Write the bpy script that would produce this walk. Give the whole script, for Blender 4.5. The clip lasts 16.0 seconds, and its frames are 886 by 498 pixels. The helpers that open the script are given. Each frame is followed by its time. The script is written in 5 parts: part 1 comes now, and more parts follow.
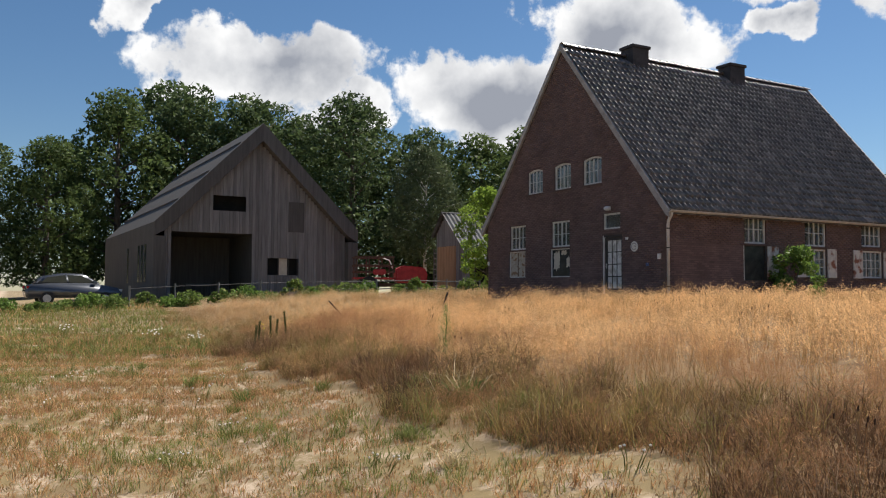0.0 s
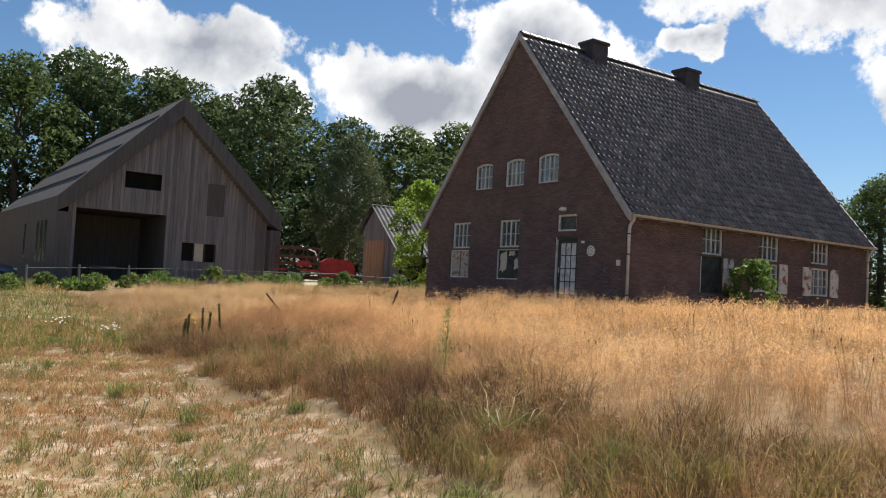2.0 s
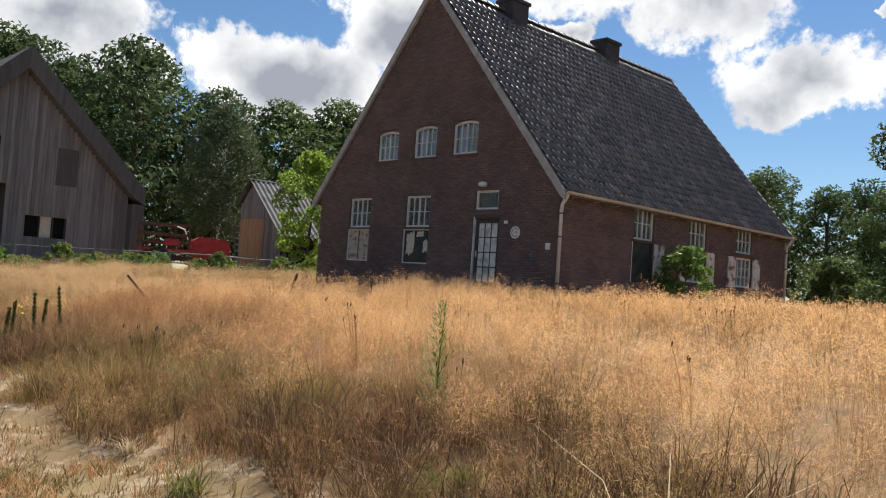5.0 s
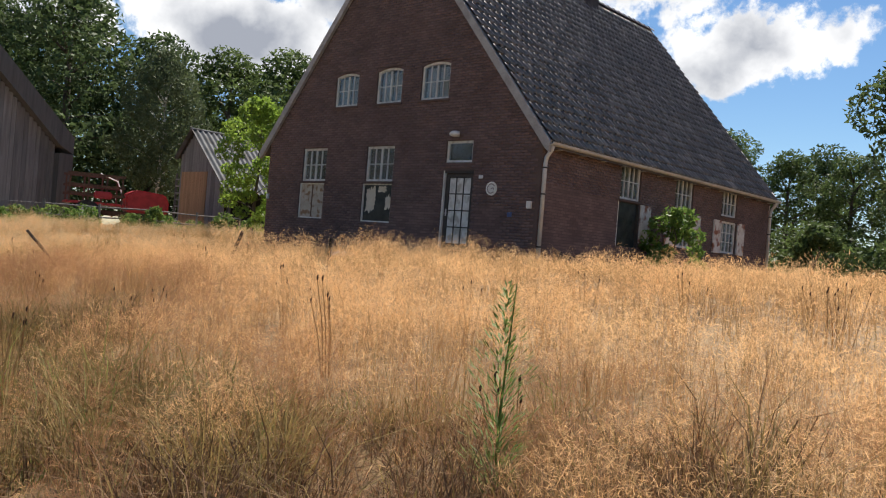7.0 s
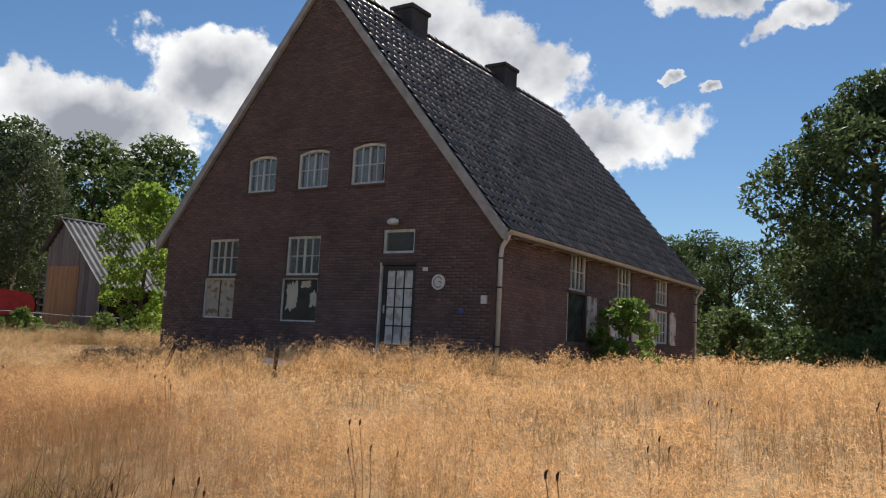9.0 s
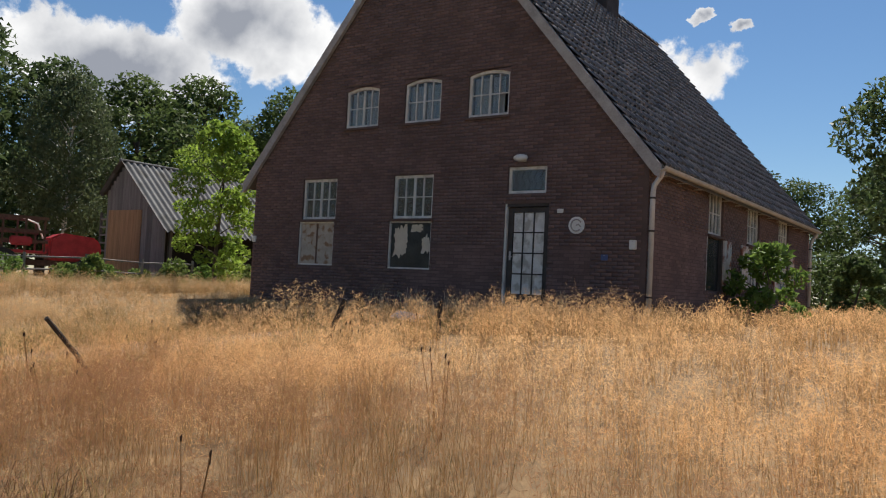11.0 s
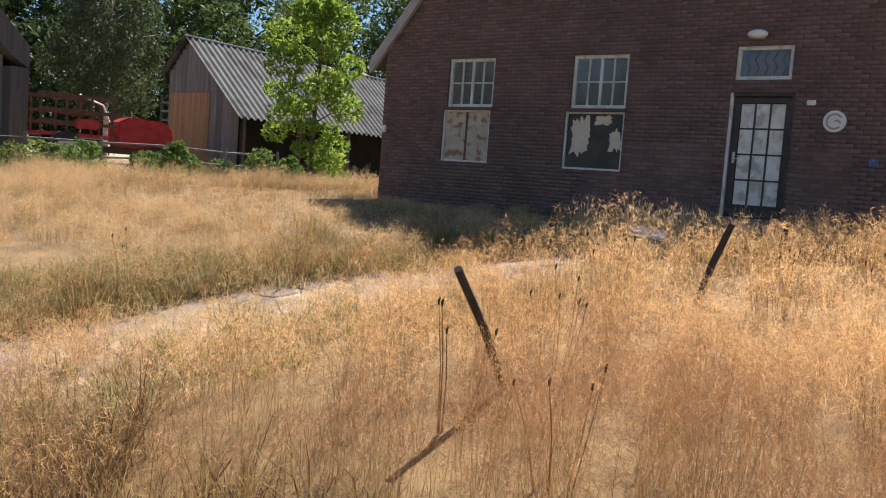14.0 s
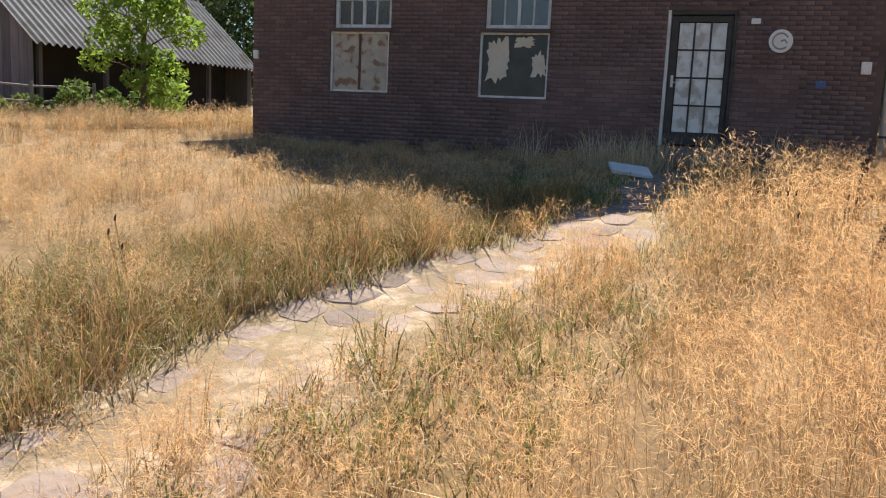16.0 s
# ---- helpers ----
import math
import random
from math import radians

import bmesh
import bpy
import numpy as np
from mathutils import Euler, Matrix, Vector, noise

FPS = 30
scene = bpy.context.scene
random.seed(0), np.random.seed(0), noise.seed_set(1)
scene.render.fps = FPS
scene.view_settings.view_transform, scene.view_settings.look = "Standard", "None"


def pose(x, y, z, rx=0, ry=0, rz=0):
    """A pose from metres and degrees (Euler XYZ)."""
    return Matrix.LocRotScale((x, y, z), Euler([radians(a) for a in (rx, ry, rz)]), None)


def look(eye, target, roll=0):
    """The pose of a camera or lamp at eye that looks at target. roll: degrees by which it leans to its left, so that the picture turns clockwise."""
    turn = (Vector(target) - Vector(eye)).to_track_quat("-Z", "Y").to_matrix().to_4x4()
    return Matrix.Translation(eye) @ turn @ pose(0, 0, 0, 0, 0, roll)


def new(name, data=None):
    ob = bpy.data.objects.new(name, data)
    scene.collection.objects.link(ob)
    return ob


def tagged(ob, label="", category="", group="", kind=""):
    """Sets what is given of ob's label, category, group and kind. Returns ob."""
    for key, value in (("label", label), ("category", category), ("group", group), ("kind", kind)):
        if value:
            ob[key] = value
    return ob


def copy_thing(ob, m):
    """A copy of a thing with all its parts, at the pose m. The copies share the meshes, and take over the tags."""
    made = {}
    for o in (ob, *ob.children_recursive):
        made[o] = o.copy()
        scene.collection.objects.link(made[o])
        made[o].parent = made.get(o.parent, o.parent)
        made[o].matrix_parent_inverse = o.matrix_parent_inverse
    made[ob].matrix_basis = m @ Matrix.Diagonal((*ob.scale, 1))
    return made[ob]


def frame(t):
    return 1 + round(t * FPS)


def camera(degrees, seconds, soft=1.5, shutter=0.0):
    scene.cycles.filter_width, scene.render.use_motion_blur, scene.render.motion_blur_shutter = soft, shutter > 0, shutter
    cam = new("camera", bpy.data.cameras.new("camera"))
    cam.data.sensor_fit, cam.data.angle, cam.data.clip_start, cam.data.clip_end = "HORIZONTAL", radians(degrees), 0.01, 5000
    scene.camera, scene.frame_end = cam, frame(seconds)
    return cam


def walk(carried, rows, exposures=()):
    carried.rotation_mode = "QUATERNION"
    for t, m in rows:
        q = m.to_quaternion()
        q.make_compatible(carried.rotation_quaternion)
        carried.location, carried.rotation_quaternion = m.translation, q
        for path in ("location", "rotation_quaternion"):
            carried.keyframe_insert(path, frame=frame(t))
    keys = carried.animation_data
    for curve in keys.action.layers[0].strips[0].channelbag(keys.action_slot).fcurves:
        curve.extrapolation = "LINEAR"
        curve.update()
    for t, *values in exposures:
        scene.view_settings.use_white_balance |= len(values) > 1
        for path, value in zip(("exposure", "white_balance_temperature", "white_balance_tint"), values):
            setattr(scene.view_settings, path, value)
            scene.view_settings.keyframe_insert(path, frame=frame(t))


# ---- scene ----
cam = camera(55.4, 16.0, soft=1.1)
METRES, EYE, TILT, LEAN, TURN = 22.0, 1.5, 0.0, 0.0, 60.8
ROWS = [
    (0.0, 0.0, 0.0, 0.0, -0.01, 2.95, -0.27),
    (0.5, -0.014, 0.0162, -0.0016, -1.8, -0.29, 2.8),
    (1.0, -0.0299, 0.0432, -0.0025, -2.46, -4.72, 3.85),
    (1.5, -0.0394, 0.0677, 0.0005, -3.34, -1.17, -0.94),
    (2.0, -0.0477, 0.0994, 0.0011, -6.3, 2.92, -3.07),
    (2.5, -0.0567, 0.1261, 0.0003, -7.69, 2.98, -2.91),
    (3.0, -0.0609, 0.1562, -0.001, -9.68, 2.97, -3.75),
    (3.5, -0.0652, 0.183, -0.0026, -11.6, 3.0, -4.54),
    (6.0, -0.0565, 0.3344, -0.0027, -16.18, 1.79, -2.96),
    (6.5, -0.0521, 0.3622, -0.0034, -15.96, 0.39, -2.92),
    (7.0, -0.0539, 0.394, -0.0026, -18.68, 0.16, -4.64),
    (7.5, -0.0584, 0.4221, -0.0019, -23.4, -0.15, -5.43),
    (8.0, -0.0662, 0.4555, 0.0008, -25.85, 1.1, -6.15),
    (8.5, -0.0769, 0.4847, 0.0045, -27.92, 4.71, -5.23),
    (9.0, -0.0891, 0.5176, 0.0062, -27.68, 6.69, -2.97),
    (9.5, -0.1023, 0.544, 0.0063, -28.78, 6.75, -2.22),
    (10.0, -0.1146, 0.5755, 0.0066, -25.44, 5.87, -2.99),
    (12.5, -0.1722, 0.7283, 0.0081, -27.65, -1.98, -3.12),
    (13.0, -0.1838, 0.7608, 0.0088, -25.79, -3.16, -4.02),
    (13.5, -0.1945, 0.7935, 0.0077, -23.85, -3.96, -5.14),
    (14.0, -0.2089, 0.8253, 0.0067, -25.33, -4.46, -4.29),
    (14.5, -0.2225, 0.8542, 0.0054, -27.23, -5.27, -3.19),
    (15.0, -0.2349, 0.89, 0.0059, -30.69, -5.81, -3.97),
    (15.5, -0.2442, 0.9178, 0.0073, -34.51, -6.58, -3.87),
    (16.0, -0.2495, 0.9477, 0.0078, -39.99, -8.65, -2.58),
]
walk(cam, [(t, pose(0, 0, EYE, TILT, LEAN, TURN) @ pose(METRES * x, METRES * y, METRES * z, 90 + pitch, roll, yaw)) for t, x, y, z, yaw, pitch, roll in ROWS],
     exposures=[(0.0, 0.7), (2.0, 0.9), (3.5, 0.88), (8.0, 0.95), (9.5, 0.65), (12.5, 0.8), (14.0, 1.15), (16.0, 1.25)])

# ---- light: high sun behind the house, summer sky with cumulus ----
SUN_EL, SUN_AZ = radians(52), radians(-14.5)      # azimuth from +y, clockwise
sun_way = Vector((math.sin(SUN_AZ) * math.cos(SUN_EL), math.cos(SUN_AZ) * math.cos(SUN_EL), math.sin(SUN_EL)))
sun = new("sun", bpy.data.lights.new("sun", "SUN"))
sun.data.energy, sun.data.angle, sun.data.color = 5.0, radians(0.53), (1.0, 0.93, 0.82)
sun.matrix_world = look(sun_way * 200, (0, 0, 0))

# clouds: azimuth from +x, elevation, half width, half height (degrees)
CLOUDS = [(163.0, 15.0, 9.0, 3.6), (158.0, 11.6, 5.0, 2.6), (171.5, 18, 3.0, 2.4), (147.5, 13.2, 10.0, 4.0), (138, 16.6, 8.5, 4.2), (128.6, 17.2, 3.2, 1.6),
          (181, 10, 3.2, 1.8), (153, 21, 4.5, 1.6), (121, 19, 8, 3.8), (113, 14.5, 8.6, 3.2), (126, 21.5, 8, 4.5), (104.5, 23.5, 6.5, 1.8), (109, 18.5, 1.2, 0.7),
          (99, 21, 4, 1.5), (106, 17.2, 1.6, 0.7), (90, 17, 7, 3.0), (195, 17, 8, 4), (215, 20, 12, 5), (60, 22, 12, 5), (250, 25, 14, 6), (20, 18, 12, 5), (305, 24, 14, 6)]


def build_world():
    world = bpy.data.worlds.new("sky")
    scene.world = world
    world.use_nodes = True
    nt = world.node_tree
    nt.nodes.clear()
    N = nt.nodes.new

    def val(op, a, b=None, clamp=False):
        n = N("ShaderNodeMath")
        n.operation, n.use_clamp = op, clamp
        for i, v in enumerate((a, b)):
            if v is None:
                continue
            if isinstance(v, (int, float)):
                n.inputs[i].default_value = v
            else:
                nt.links.new(v, n.inputs[i])
        return n.outputs[0]

    co = N("ShaderNodeTexCoord").outputs["Generated"]
    sep = N("ShaderNodeSeparateXYZ")
    nt.links.new(co, sep.inputs[0])
    az = val("MULTIPLY", val("ARCTAN2", sep.outputs[1], sep.outputs[0]), 57.2958)
    az = val("ADD", az, val("MULTIPLY", val("LESS_THAN", az, 0.0), 360.0))
    el = val("MULTIPLY", val("ARCSINE", sep.outputs[2]), 57.2958)

    def fbm(scale, detail, rough):
        n = N("ShaderNodeTexNoise")
        n.inputs["Scale"].default_value, n.inputs["Detail"].default_value, n.inputs["Roughness"].default_value = scale, detail, rough
        nt.links.new(co, n.inputs["Vector"])
        return n
    n1, n2 = fbm(7.0, 9, 0.58), fbm(24.0, 7, 0.6)
    sepn = N("ShaderNodeSeparateXYZ")
    nt.links.new(n1.outputs["Color"], sepn.inputs[0])
    az_w = val("ADD", az, val("MULTIPLY", val("SUBTRACT", sepn.outputs[0], 0.5), 14.0))
    el_w = val("ADD", el, val("MULTIPLY", val("SUBTRACT", sepn.outputs[1], 0.5), 8.0))
    total = None
    for a, e, w, h in CLOUDS:
        dx = val("DIVIDE", val("SUBTRACT", az_w, a), w)
        dy = val("DIVIDE", val("SUBTRACT", el_w, e), h)
        d = val("SUBTRACT", 1.0, val("SQRT", val("ADD", val("MULTIPLY", dx, dx), val("MULTIPLY", dy, dy))))
        total = d if total is None else val("MAXIMUM", total, d)
    dens = val("ADD", val("SUBTRACT", total, 0.2), val("MULTIPLY", val("SUBTRACT", n2.outputs[0], 0.5), 0.9))
    mask = N("ShaderNodeMapRange")
    mask.interpolation_type = "SMOOTHSTEP"
    mask.inputs["From Min"].default_value, mask.inputs["From Max"].default_value = -0.02, 0.16
    nt.links.new(dens, mask.inputs["Value"])
    core = N("ShaderNodeValToRGB")
    core.color_ramp.elements[0].position, core.color_ramp.elements[0].color = 0.12, (1.25, 1.25, 1.25, 1)
    core.color_ramp.elements[1].position, core.color_ramp.elements[1].color = 0.7, (0.42, 0.45, 0.52, 1)
    soft = fbm(11.0, 6, 0.5)
    nt.links.new(val("ADD", val("MULTIPLY", total, 0.55), val("MULTIPLY", val("SUBTRACT", soft.outputs[0], 0.42), 1.5)), core.inputs[0])
    sky = N("ShaderNodeTexSky")
    sky.sky_type, sky.sun_disc = "NISHITA", False
    sky.sun_elevation, sky.sun_rotation = SUN_EL, SUN_AZ
    sky.air_density, sky.dust_density, sky.ozone_density = 1.0, 0.1, 4.0
    s_sky, s_cloud, mix, out = N("ShaderNodeBackground"), N("ShaderNodeBackground"), N("ShaderNodeMixShader"), N("ShaderNodeOutputWorld")
    s_sky.inputs["Strength"].default_value = 0.054
    rich = N("ShaderNodeHueSaturation")
    rich.inputs["Saturation"].default_value = 1.12
    nt.links.new(sky.outputs[0], rich.inputs["Color"])
    nt.links.new(rich.outputs[0], s_sky.inputs["Color"])
    nt.links.new(core.outputs[0], s_cloud.inputs["Color"])
    s_cloud.inputs["Strength"].default_value = 0.5
    nt.links.new(mask.outputs[0], mix.inputs[0])
    nt.links.new(s_sky.outputs[0], mix.inputs[1])
    nt.links.new(s_cloud.outputs[0], mix.inputs[2])
    nt.links.new(mix.outputs[0], out.inputs[0])


build_world()


# ---- materials ----
def mat(name, dark, light, scale=8.0, rough=0.8, metal=0.0, bump=0.25, stretch=(1, 1, 1), fine=60.0, contrast=(0.3, 0.7), translucent=0.0, vary=0.0, spec=0.4, stain=None):
    """Two colours mixed by broad noise, broken up by fine noise, with relief; vary: lightness change from piece to piece."""
    m = bpy.data.materials.new(name)
    m.use_nodes = True
    nt = m.node_tree
    N, L = nt.nodes.new, nt.links.new
    bsdf = nt.nodes["Principled BSDF"]
    tc, mp = N("ShaderNodeNewGeometry"), N("ShaderNodeMapping")
    mp.inputs["Scale"].default_value = stretch
    L(tc.outputs["Position"], mp.inputs["Vector"])
    a, b = N("ShaderNodeTexNoise"), N("ShaderNodeTexNoise")
    for n, s, d in ((a, scale, 6), (b, fine, 4)):
        n.inputs["Scale"].default_value, n.inputs["Detail"].default_value = s, d
        L(mp.outputs[0], n.inputs["Vector"])
    add = N("ShaderNodeMix")
    add.inputs[0].default_value = 0.35
    L(a.outputs[0], add.inputs[2])
    L(b.outputs[0], add.inputs[3])
    ramp = N("ShaderNodeValToRGB")
    ramp.color_ramp.elements[0].position, ramp.color_ramp.elements[0].color = contrast[0], (*dark, 1)
    ramp.color_ramp.elements[1].position, ramp.color_ramp.elements[1].color = contrast[1], (*light, 1)
    L(add.outputs[0], ramp.inputs[0])
    col = ramp.outputs[0]
    if stain:
        st, sm, mx = N("ShaderNodeTexNoise"), N("ShaderNodeMapRange"), N("ShaderNodeMix")
        st.inputs["Scale"].default_value, st.inputs["Detail"].default_value = stain[1], 5
        L(tc.outputs["Position"], st.inputs["Vector"])
        sm.inputs["From Min"].default_value, sm.inputs["From Max"].default_value = 0.52, 0.62
        L(st.outputs[0], sm.inputs["Value"])
        mx.data_type = "RGBA"
        mx.inputs[7].default_value = (*stain[0], 1)
        L(sm.outputs[0], mx.inputs[0])
        L(col, mx.inputs[6])
        col = mx.outputs[2]
    if vary:
        oi, geo, hs, mr, ad = N("ShaderNodeObjectInfo"), N("ShaderNodeNewGeometry"), N("ShaderNodeHueSaturation"), N("ShaderNodeMapRange"), N("ShaderNodeMath")
        ad.operation = "ADD"
        L(oi.outputs["Random"], ad.inputs[0])
        L(geo.outputs["Random Per Island"], ad.inputs[1])
        fr = N("ShaderNodeMath")
        fr.operation = "FRACT"
        L(ad.outputs[0], fr.inputs[0])
        mr.inputs["To Min"].default_value, mr.inputs["To Max"].default_value = 1 - vary, 1 + vary
        L(fr.outputs[0], mr.inputs["Value"])
        L(mr.outputs[0], hs.inputs["Value"])
        L(col, hs.inputs["Color"])
        col = hs.outputs[0]
    L(col, bsdf.inputs["Base Color"])
    bsdf.inputs["Roughness"].default_value, bsdf.inputs["Metallic"].default_value = rough, metal
    bsdf.inputs["Specular IOR Level"].default_value = 0.12 if translucent else spec
    if bump:
        bp = N("ShaderNodeBump")
        bp.inputs["Strength"].default_value, bp.inputs["Distance"].default_value = bump, 0.02
        L(add.outputs[0], bp.inputs["Height"])
        L(bp.outputs[0], bsdf.inputs["Normal"])
    if translucent:
        tr, ms = N("ShaderNodeBsdfTranslucent"), N("ShaderNodeMixShader")
        L(col, tr.inputs["Color"])
        ms.inputs[0].default_value = translucent
        out = nt.nodes["Material Output"]
        L(bsdf.outputs[0], ms.inputs[1])
        L(tr.outputs[0], ms.inputs[2])
        L(ms.outputs[0], out.inputs["Surface"])
    return m


def glass_mat():
    m = bpy.data.materials.new("old window glass")
    m.use_nodes = True
    b = m.node_tree.nodes["Principled BSDF"]
    b.inputs["Base Color"].default_value = (0.75, 0.8, 0.8, 1)
    b.inputs["Roughness"].default_value, b.inputs["Transmission Weight"].default_value, b.inputs["IOR"].default_value = 0.06, 0.9, 1.45
    return m


M_BRICK = mat("brown red brick", (0.112, 0.073, 0.068), (0.205, 0.132, 0.120), 1.4, 0.85, bump=0.4, fine=45, vary=0.18)
M_MORTAR = mat("old grey brown mortar", (0.085, 0.058, 0.051), (0.14, 0.096, 0.084), 3, 0.95)
M_TILE = mat("weathered dark pantile", (0.045, 0.037, 0.036), (0.12, 0.098, 0.092), 3.0, 0.42, bump=0.4, fine=30, vary=0.5, spec=1.0, stain=((0.15, 0.132, 0.122), 2.3))
M_VERGE = mat("weathered pale verge mortar", (0.25, 0.235, 0.225), (0.46, 0.44, 0.425), 4, 0.9, fine=25)
M_ZINC = mat("grey zinc", (0.42, 0.40, 0.38), (0.62, 0.60, 0.58), 5, 0.55, metal=0.3, bump=0.1)
M_WHITE = mat("flaking white paint", (0.30, 0.285, 0.26), (0.68, 0.67, 0.64), 9, 0.6, stretch=(1, 1, 0.4), contrast=(0.25, 0.55))
M_DARKWOOD = mat("dark weathered paintwork", (0.025, 0.022, 0.02), (0.07, 0.06, 0.055), 7, 0.6)
M_ROOM = mat("dim plaster inside", (0.10, 0.09, 0.08), (0.2, 0.18, 0.16), 2, 0.9)
M_CURTAIN = mat("faded pale curtain", (0.42, 0.48, 0.50), (0.72, 0.76, 0.78), 3, 0.9, stretch=(14, 14, 0.6), bump=0.5, translucent=0.3)
M_GLASS = glass_mat()
M_FROST = mat("dirty frosted pane", (0.50, 0.49, 0.46), (0.80, 0.80, 0.78), 6, 0.35, bump=0.1, stain=((0.42, 0.40, 0.36), 5))
M_BOARD = mat("rust stained grey board", (0.33, 0.29, 0.24), (0.50, 0.46, 0.39), 5, 0.8, stain=((0.24, 0.15, 0.09), 6))
M_PEEL = mat("peeling cream film", (0.50, 0.44, 0.34), (0.66, 0.60, 0.50), 5, 0.8)
M_BLACKPANE = mat("dark dusty pane", (0.02, 0.024, 0.026), (0.06, 0.065, 0.065), 4, 0.25)
M_SHUTTER = mat("worn rust and white shutter", (0.50, 0.46, 0.42), (0.74, 0.71, 0.67), 6, 0.7, stain=((0.26, 0.10, 0.06), 3.5))
M_SOOT = mat("sooty chimney brick", (0.035, 0.033, 0.036), (0.09, 0.08, 0.08), 4, 0.9, fine=30)
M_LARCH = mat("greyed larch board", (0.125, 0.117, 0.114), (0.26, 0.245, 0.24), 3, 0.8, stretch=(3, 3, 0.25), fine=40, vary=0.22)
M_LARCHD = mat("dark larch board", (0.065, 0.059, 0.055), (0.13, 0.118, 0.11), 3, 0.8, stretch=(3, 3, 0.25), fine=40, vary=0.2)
M_ORANGE = mat("fresh orange larch board", (0.30, 0.165, 0.085), (0.50, 0.30, 0.165), 3, 0.75, stretch=(4, 4, 0.3), fine=40, vary=0.18)
M_TIN = mat("grey corrugated sheet", (0.075, 0.075, 0.08), (0.16, 0.163, 0.17), 1.5, 0.8, metal=0.0, bump=0.1, spec=0.15, stain=((0.07, 0.067, 0.065), 1.2))
# near-black colour that paints in the shade inside barn and shed
M_SHADE = mat("black standing in for interior shade", (0.012, 0.012, 0.012), (0.03, 0.028, 0.026), 2, 0.9)
M_RED = mat("old red machine paint", (0.28, 0.02, 0.025), (0.55, 0.045, 0.05), 5, 0.4, bump=0.1)
M_RUST = mat("rusty iron", (0.06, 0.035, 0.025), (0.16, 0.09, 0.06), 9, 0.85)
M_RUBBER = mat("black rubber", (0.015, 0.015, 0.015), (0.04, 0.04, 0.04), 8, 0.8)
M_CAR = mat("dark silver car paint", (0.09, 0.10, 0.12), (0.13, 0.14, 0.165), 1, 0.25, metal=0.5, bump=0)
M_CARGLASS = mat("tinted car glass", (0.015, 0.018, 0.02), (0.03, 0.035, 0.04), 1, 0.05, bump=0, spec=0.8)
M_LENS = mat("red tail lens", (0.3, 0.01, 0.01), (0.4, 0.02, 0.02), 1, 0.2, bump=0)
M_POST = mat("charred dark post", (0.02, 0.017, 0.015), (0.07, 0.055, 0.045), 12, 0.9, stretch=(1, 1, 0.3))
M_SLAB = mat("sandy concrete slab", (0.165, 0.122, 0.10), (0.30, 0.232, 0.19), 3.5, 0.95, bump=0.6, fine=30, vary=0.15)
M_SIGN = mat("white enamel plate", (0.62, 0.60, 0.56), (0.80, 0.79, 0.76), 6, 0.4, bump=0.05)
M_SIGNRED = mat("faded grey emblem paint", (0.30, 0.27, 0.26), (0.40, 0.36, 0.34), 8, 0.5, bump=0)
M_BLUE = mat("blue enamel plate", (0.05, 0.08, 0.2), (0.08, 0.12, 0.28), 8, 0.4, bump=0)
M_BARK = mat("grey brown bark", (0.05, 0.04, 0.032), (0.14, 0.115, 0.09), 6, 0.95, stretch=(1, 1, 0.25), bump=0.7)
M_BIRCH = mat("white birch bark", (0.20, 0.18, 0.16), (0.72, 0.70, 0.66), 5, 0.7, stretch=(1, 1, 2.5), contrast=(0.38, 0.5))
M_OAK = mat("oak leaves", (0.05, 0.078, 0.027), (0.13, 0.18, 0.06), 0.4, 0.6, bump=0, translucent=0.35, vary=0.4)
M_OAK2 = mat("deep green leaves", (0.05, 0.078, 0.034), (0.115, 0.16, 0.062), 0.4, 0.6, bump=0, translucent=0.3, vary=0.4)
M_BIRCHLEAF = mat("pale birch leaves", (0.07, 0.095, 0.045), (0.12, 0.15, 0.075), 0.4, 0.6, bump=0, translucent=0.3, vary=0.25)
M_LIME = mat("fresh lime green leaves", (0.15, 0.24, 0.035), (0.28, 0.38, 0.07), 0.6, 0.5, bump=0, translucent=0.5, vary=0.3)
M_BUSH = mat("bush leaves", (0.09, 0.16, 0.035), (0.20, 0.29, 0.07), 0.8, 0.5, bump=0, translucent=0.4, vary=0.35)
M_WEED = mat("weed green", (0.09, 0.14, 0.035), (0.19, 0.25, 0.07), 2, 0.6, bump=0, translucent=0.35, vary=0.3)
M_OLIVEWEED = mat("yellow green weed", (0.17, 0.17, 0.04), (0.30, 0.28, 0.08), 2, 0.6, bump=0, translucent=0.35, vary=0.3)
M_MULLEIN = mat("dull dark green leaves", (0.05, 0.07, 0.02), (0.11, 0.13, 0.04), 5, 0.7, bump=0, translucent=0.25, vary=0.35)
# brown of dead weeds, with the shade of the meadow edge painted in
M_SHADESTEM = mat("brown dead weed stems darkened for shade", (0.08, 0.048, 0.028), (0.24, 0.142, 0.078), 0.9, 0.8, bump=0, translucent=0.15, vary=0.35)
M_SEED = mat("golden grass panicles", (0.74, 0.42, 0.185), (0.93, 0.63, 0.335), 0.5, 0.7, bump=0, translucent=0.5, vary=0.1)
M_RUSSET = mat("russet grass panicles", (0.27, 0.135, 0.072), (0.55, 0.30, 0.155), 1.2, 0.8, bump=0, translucent=0.35, vary=0.2)
M_STEM = mat("dry grass stems", (0.28, 0.165, 0.075), (0.56, 0.35, 0.165), 0.9, 0.7, bump=0, translucent=0.3, vary=0.3)
M_OLIVE = mat("olive dry grass blades", (0.13, 0.10, 0.035), (0.35, 0.25, 0.10), 0.8, 0.7, bump=0, translucent=0.3, vary=0.35, contrast=(0.35, 0.65))
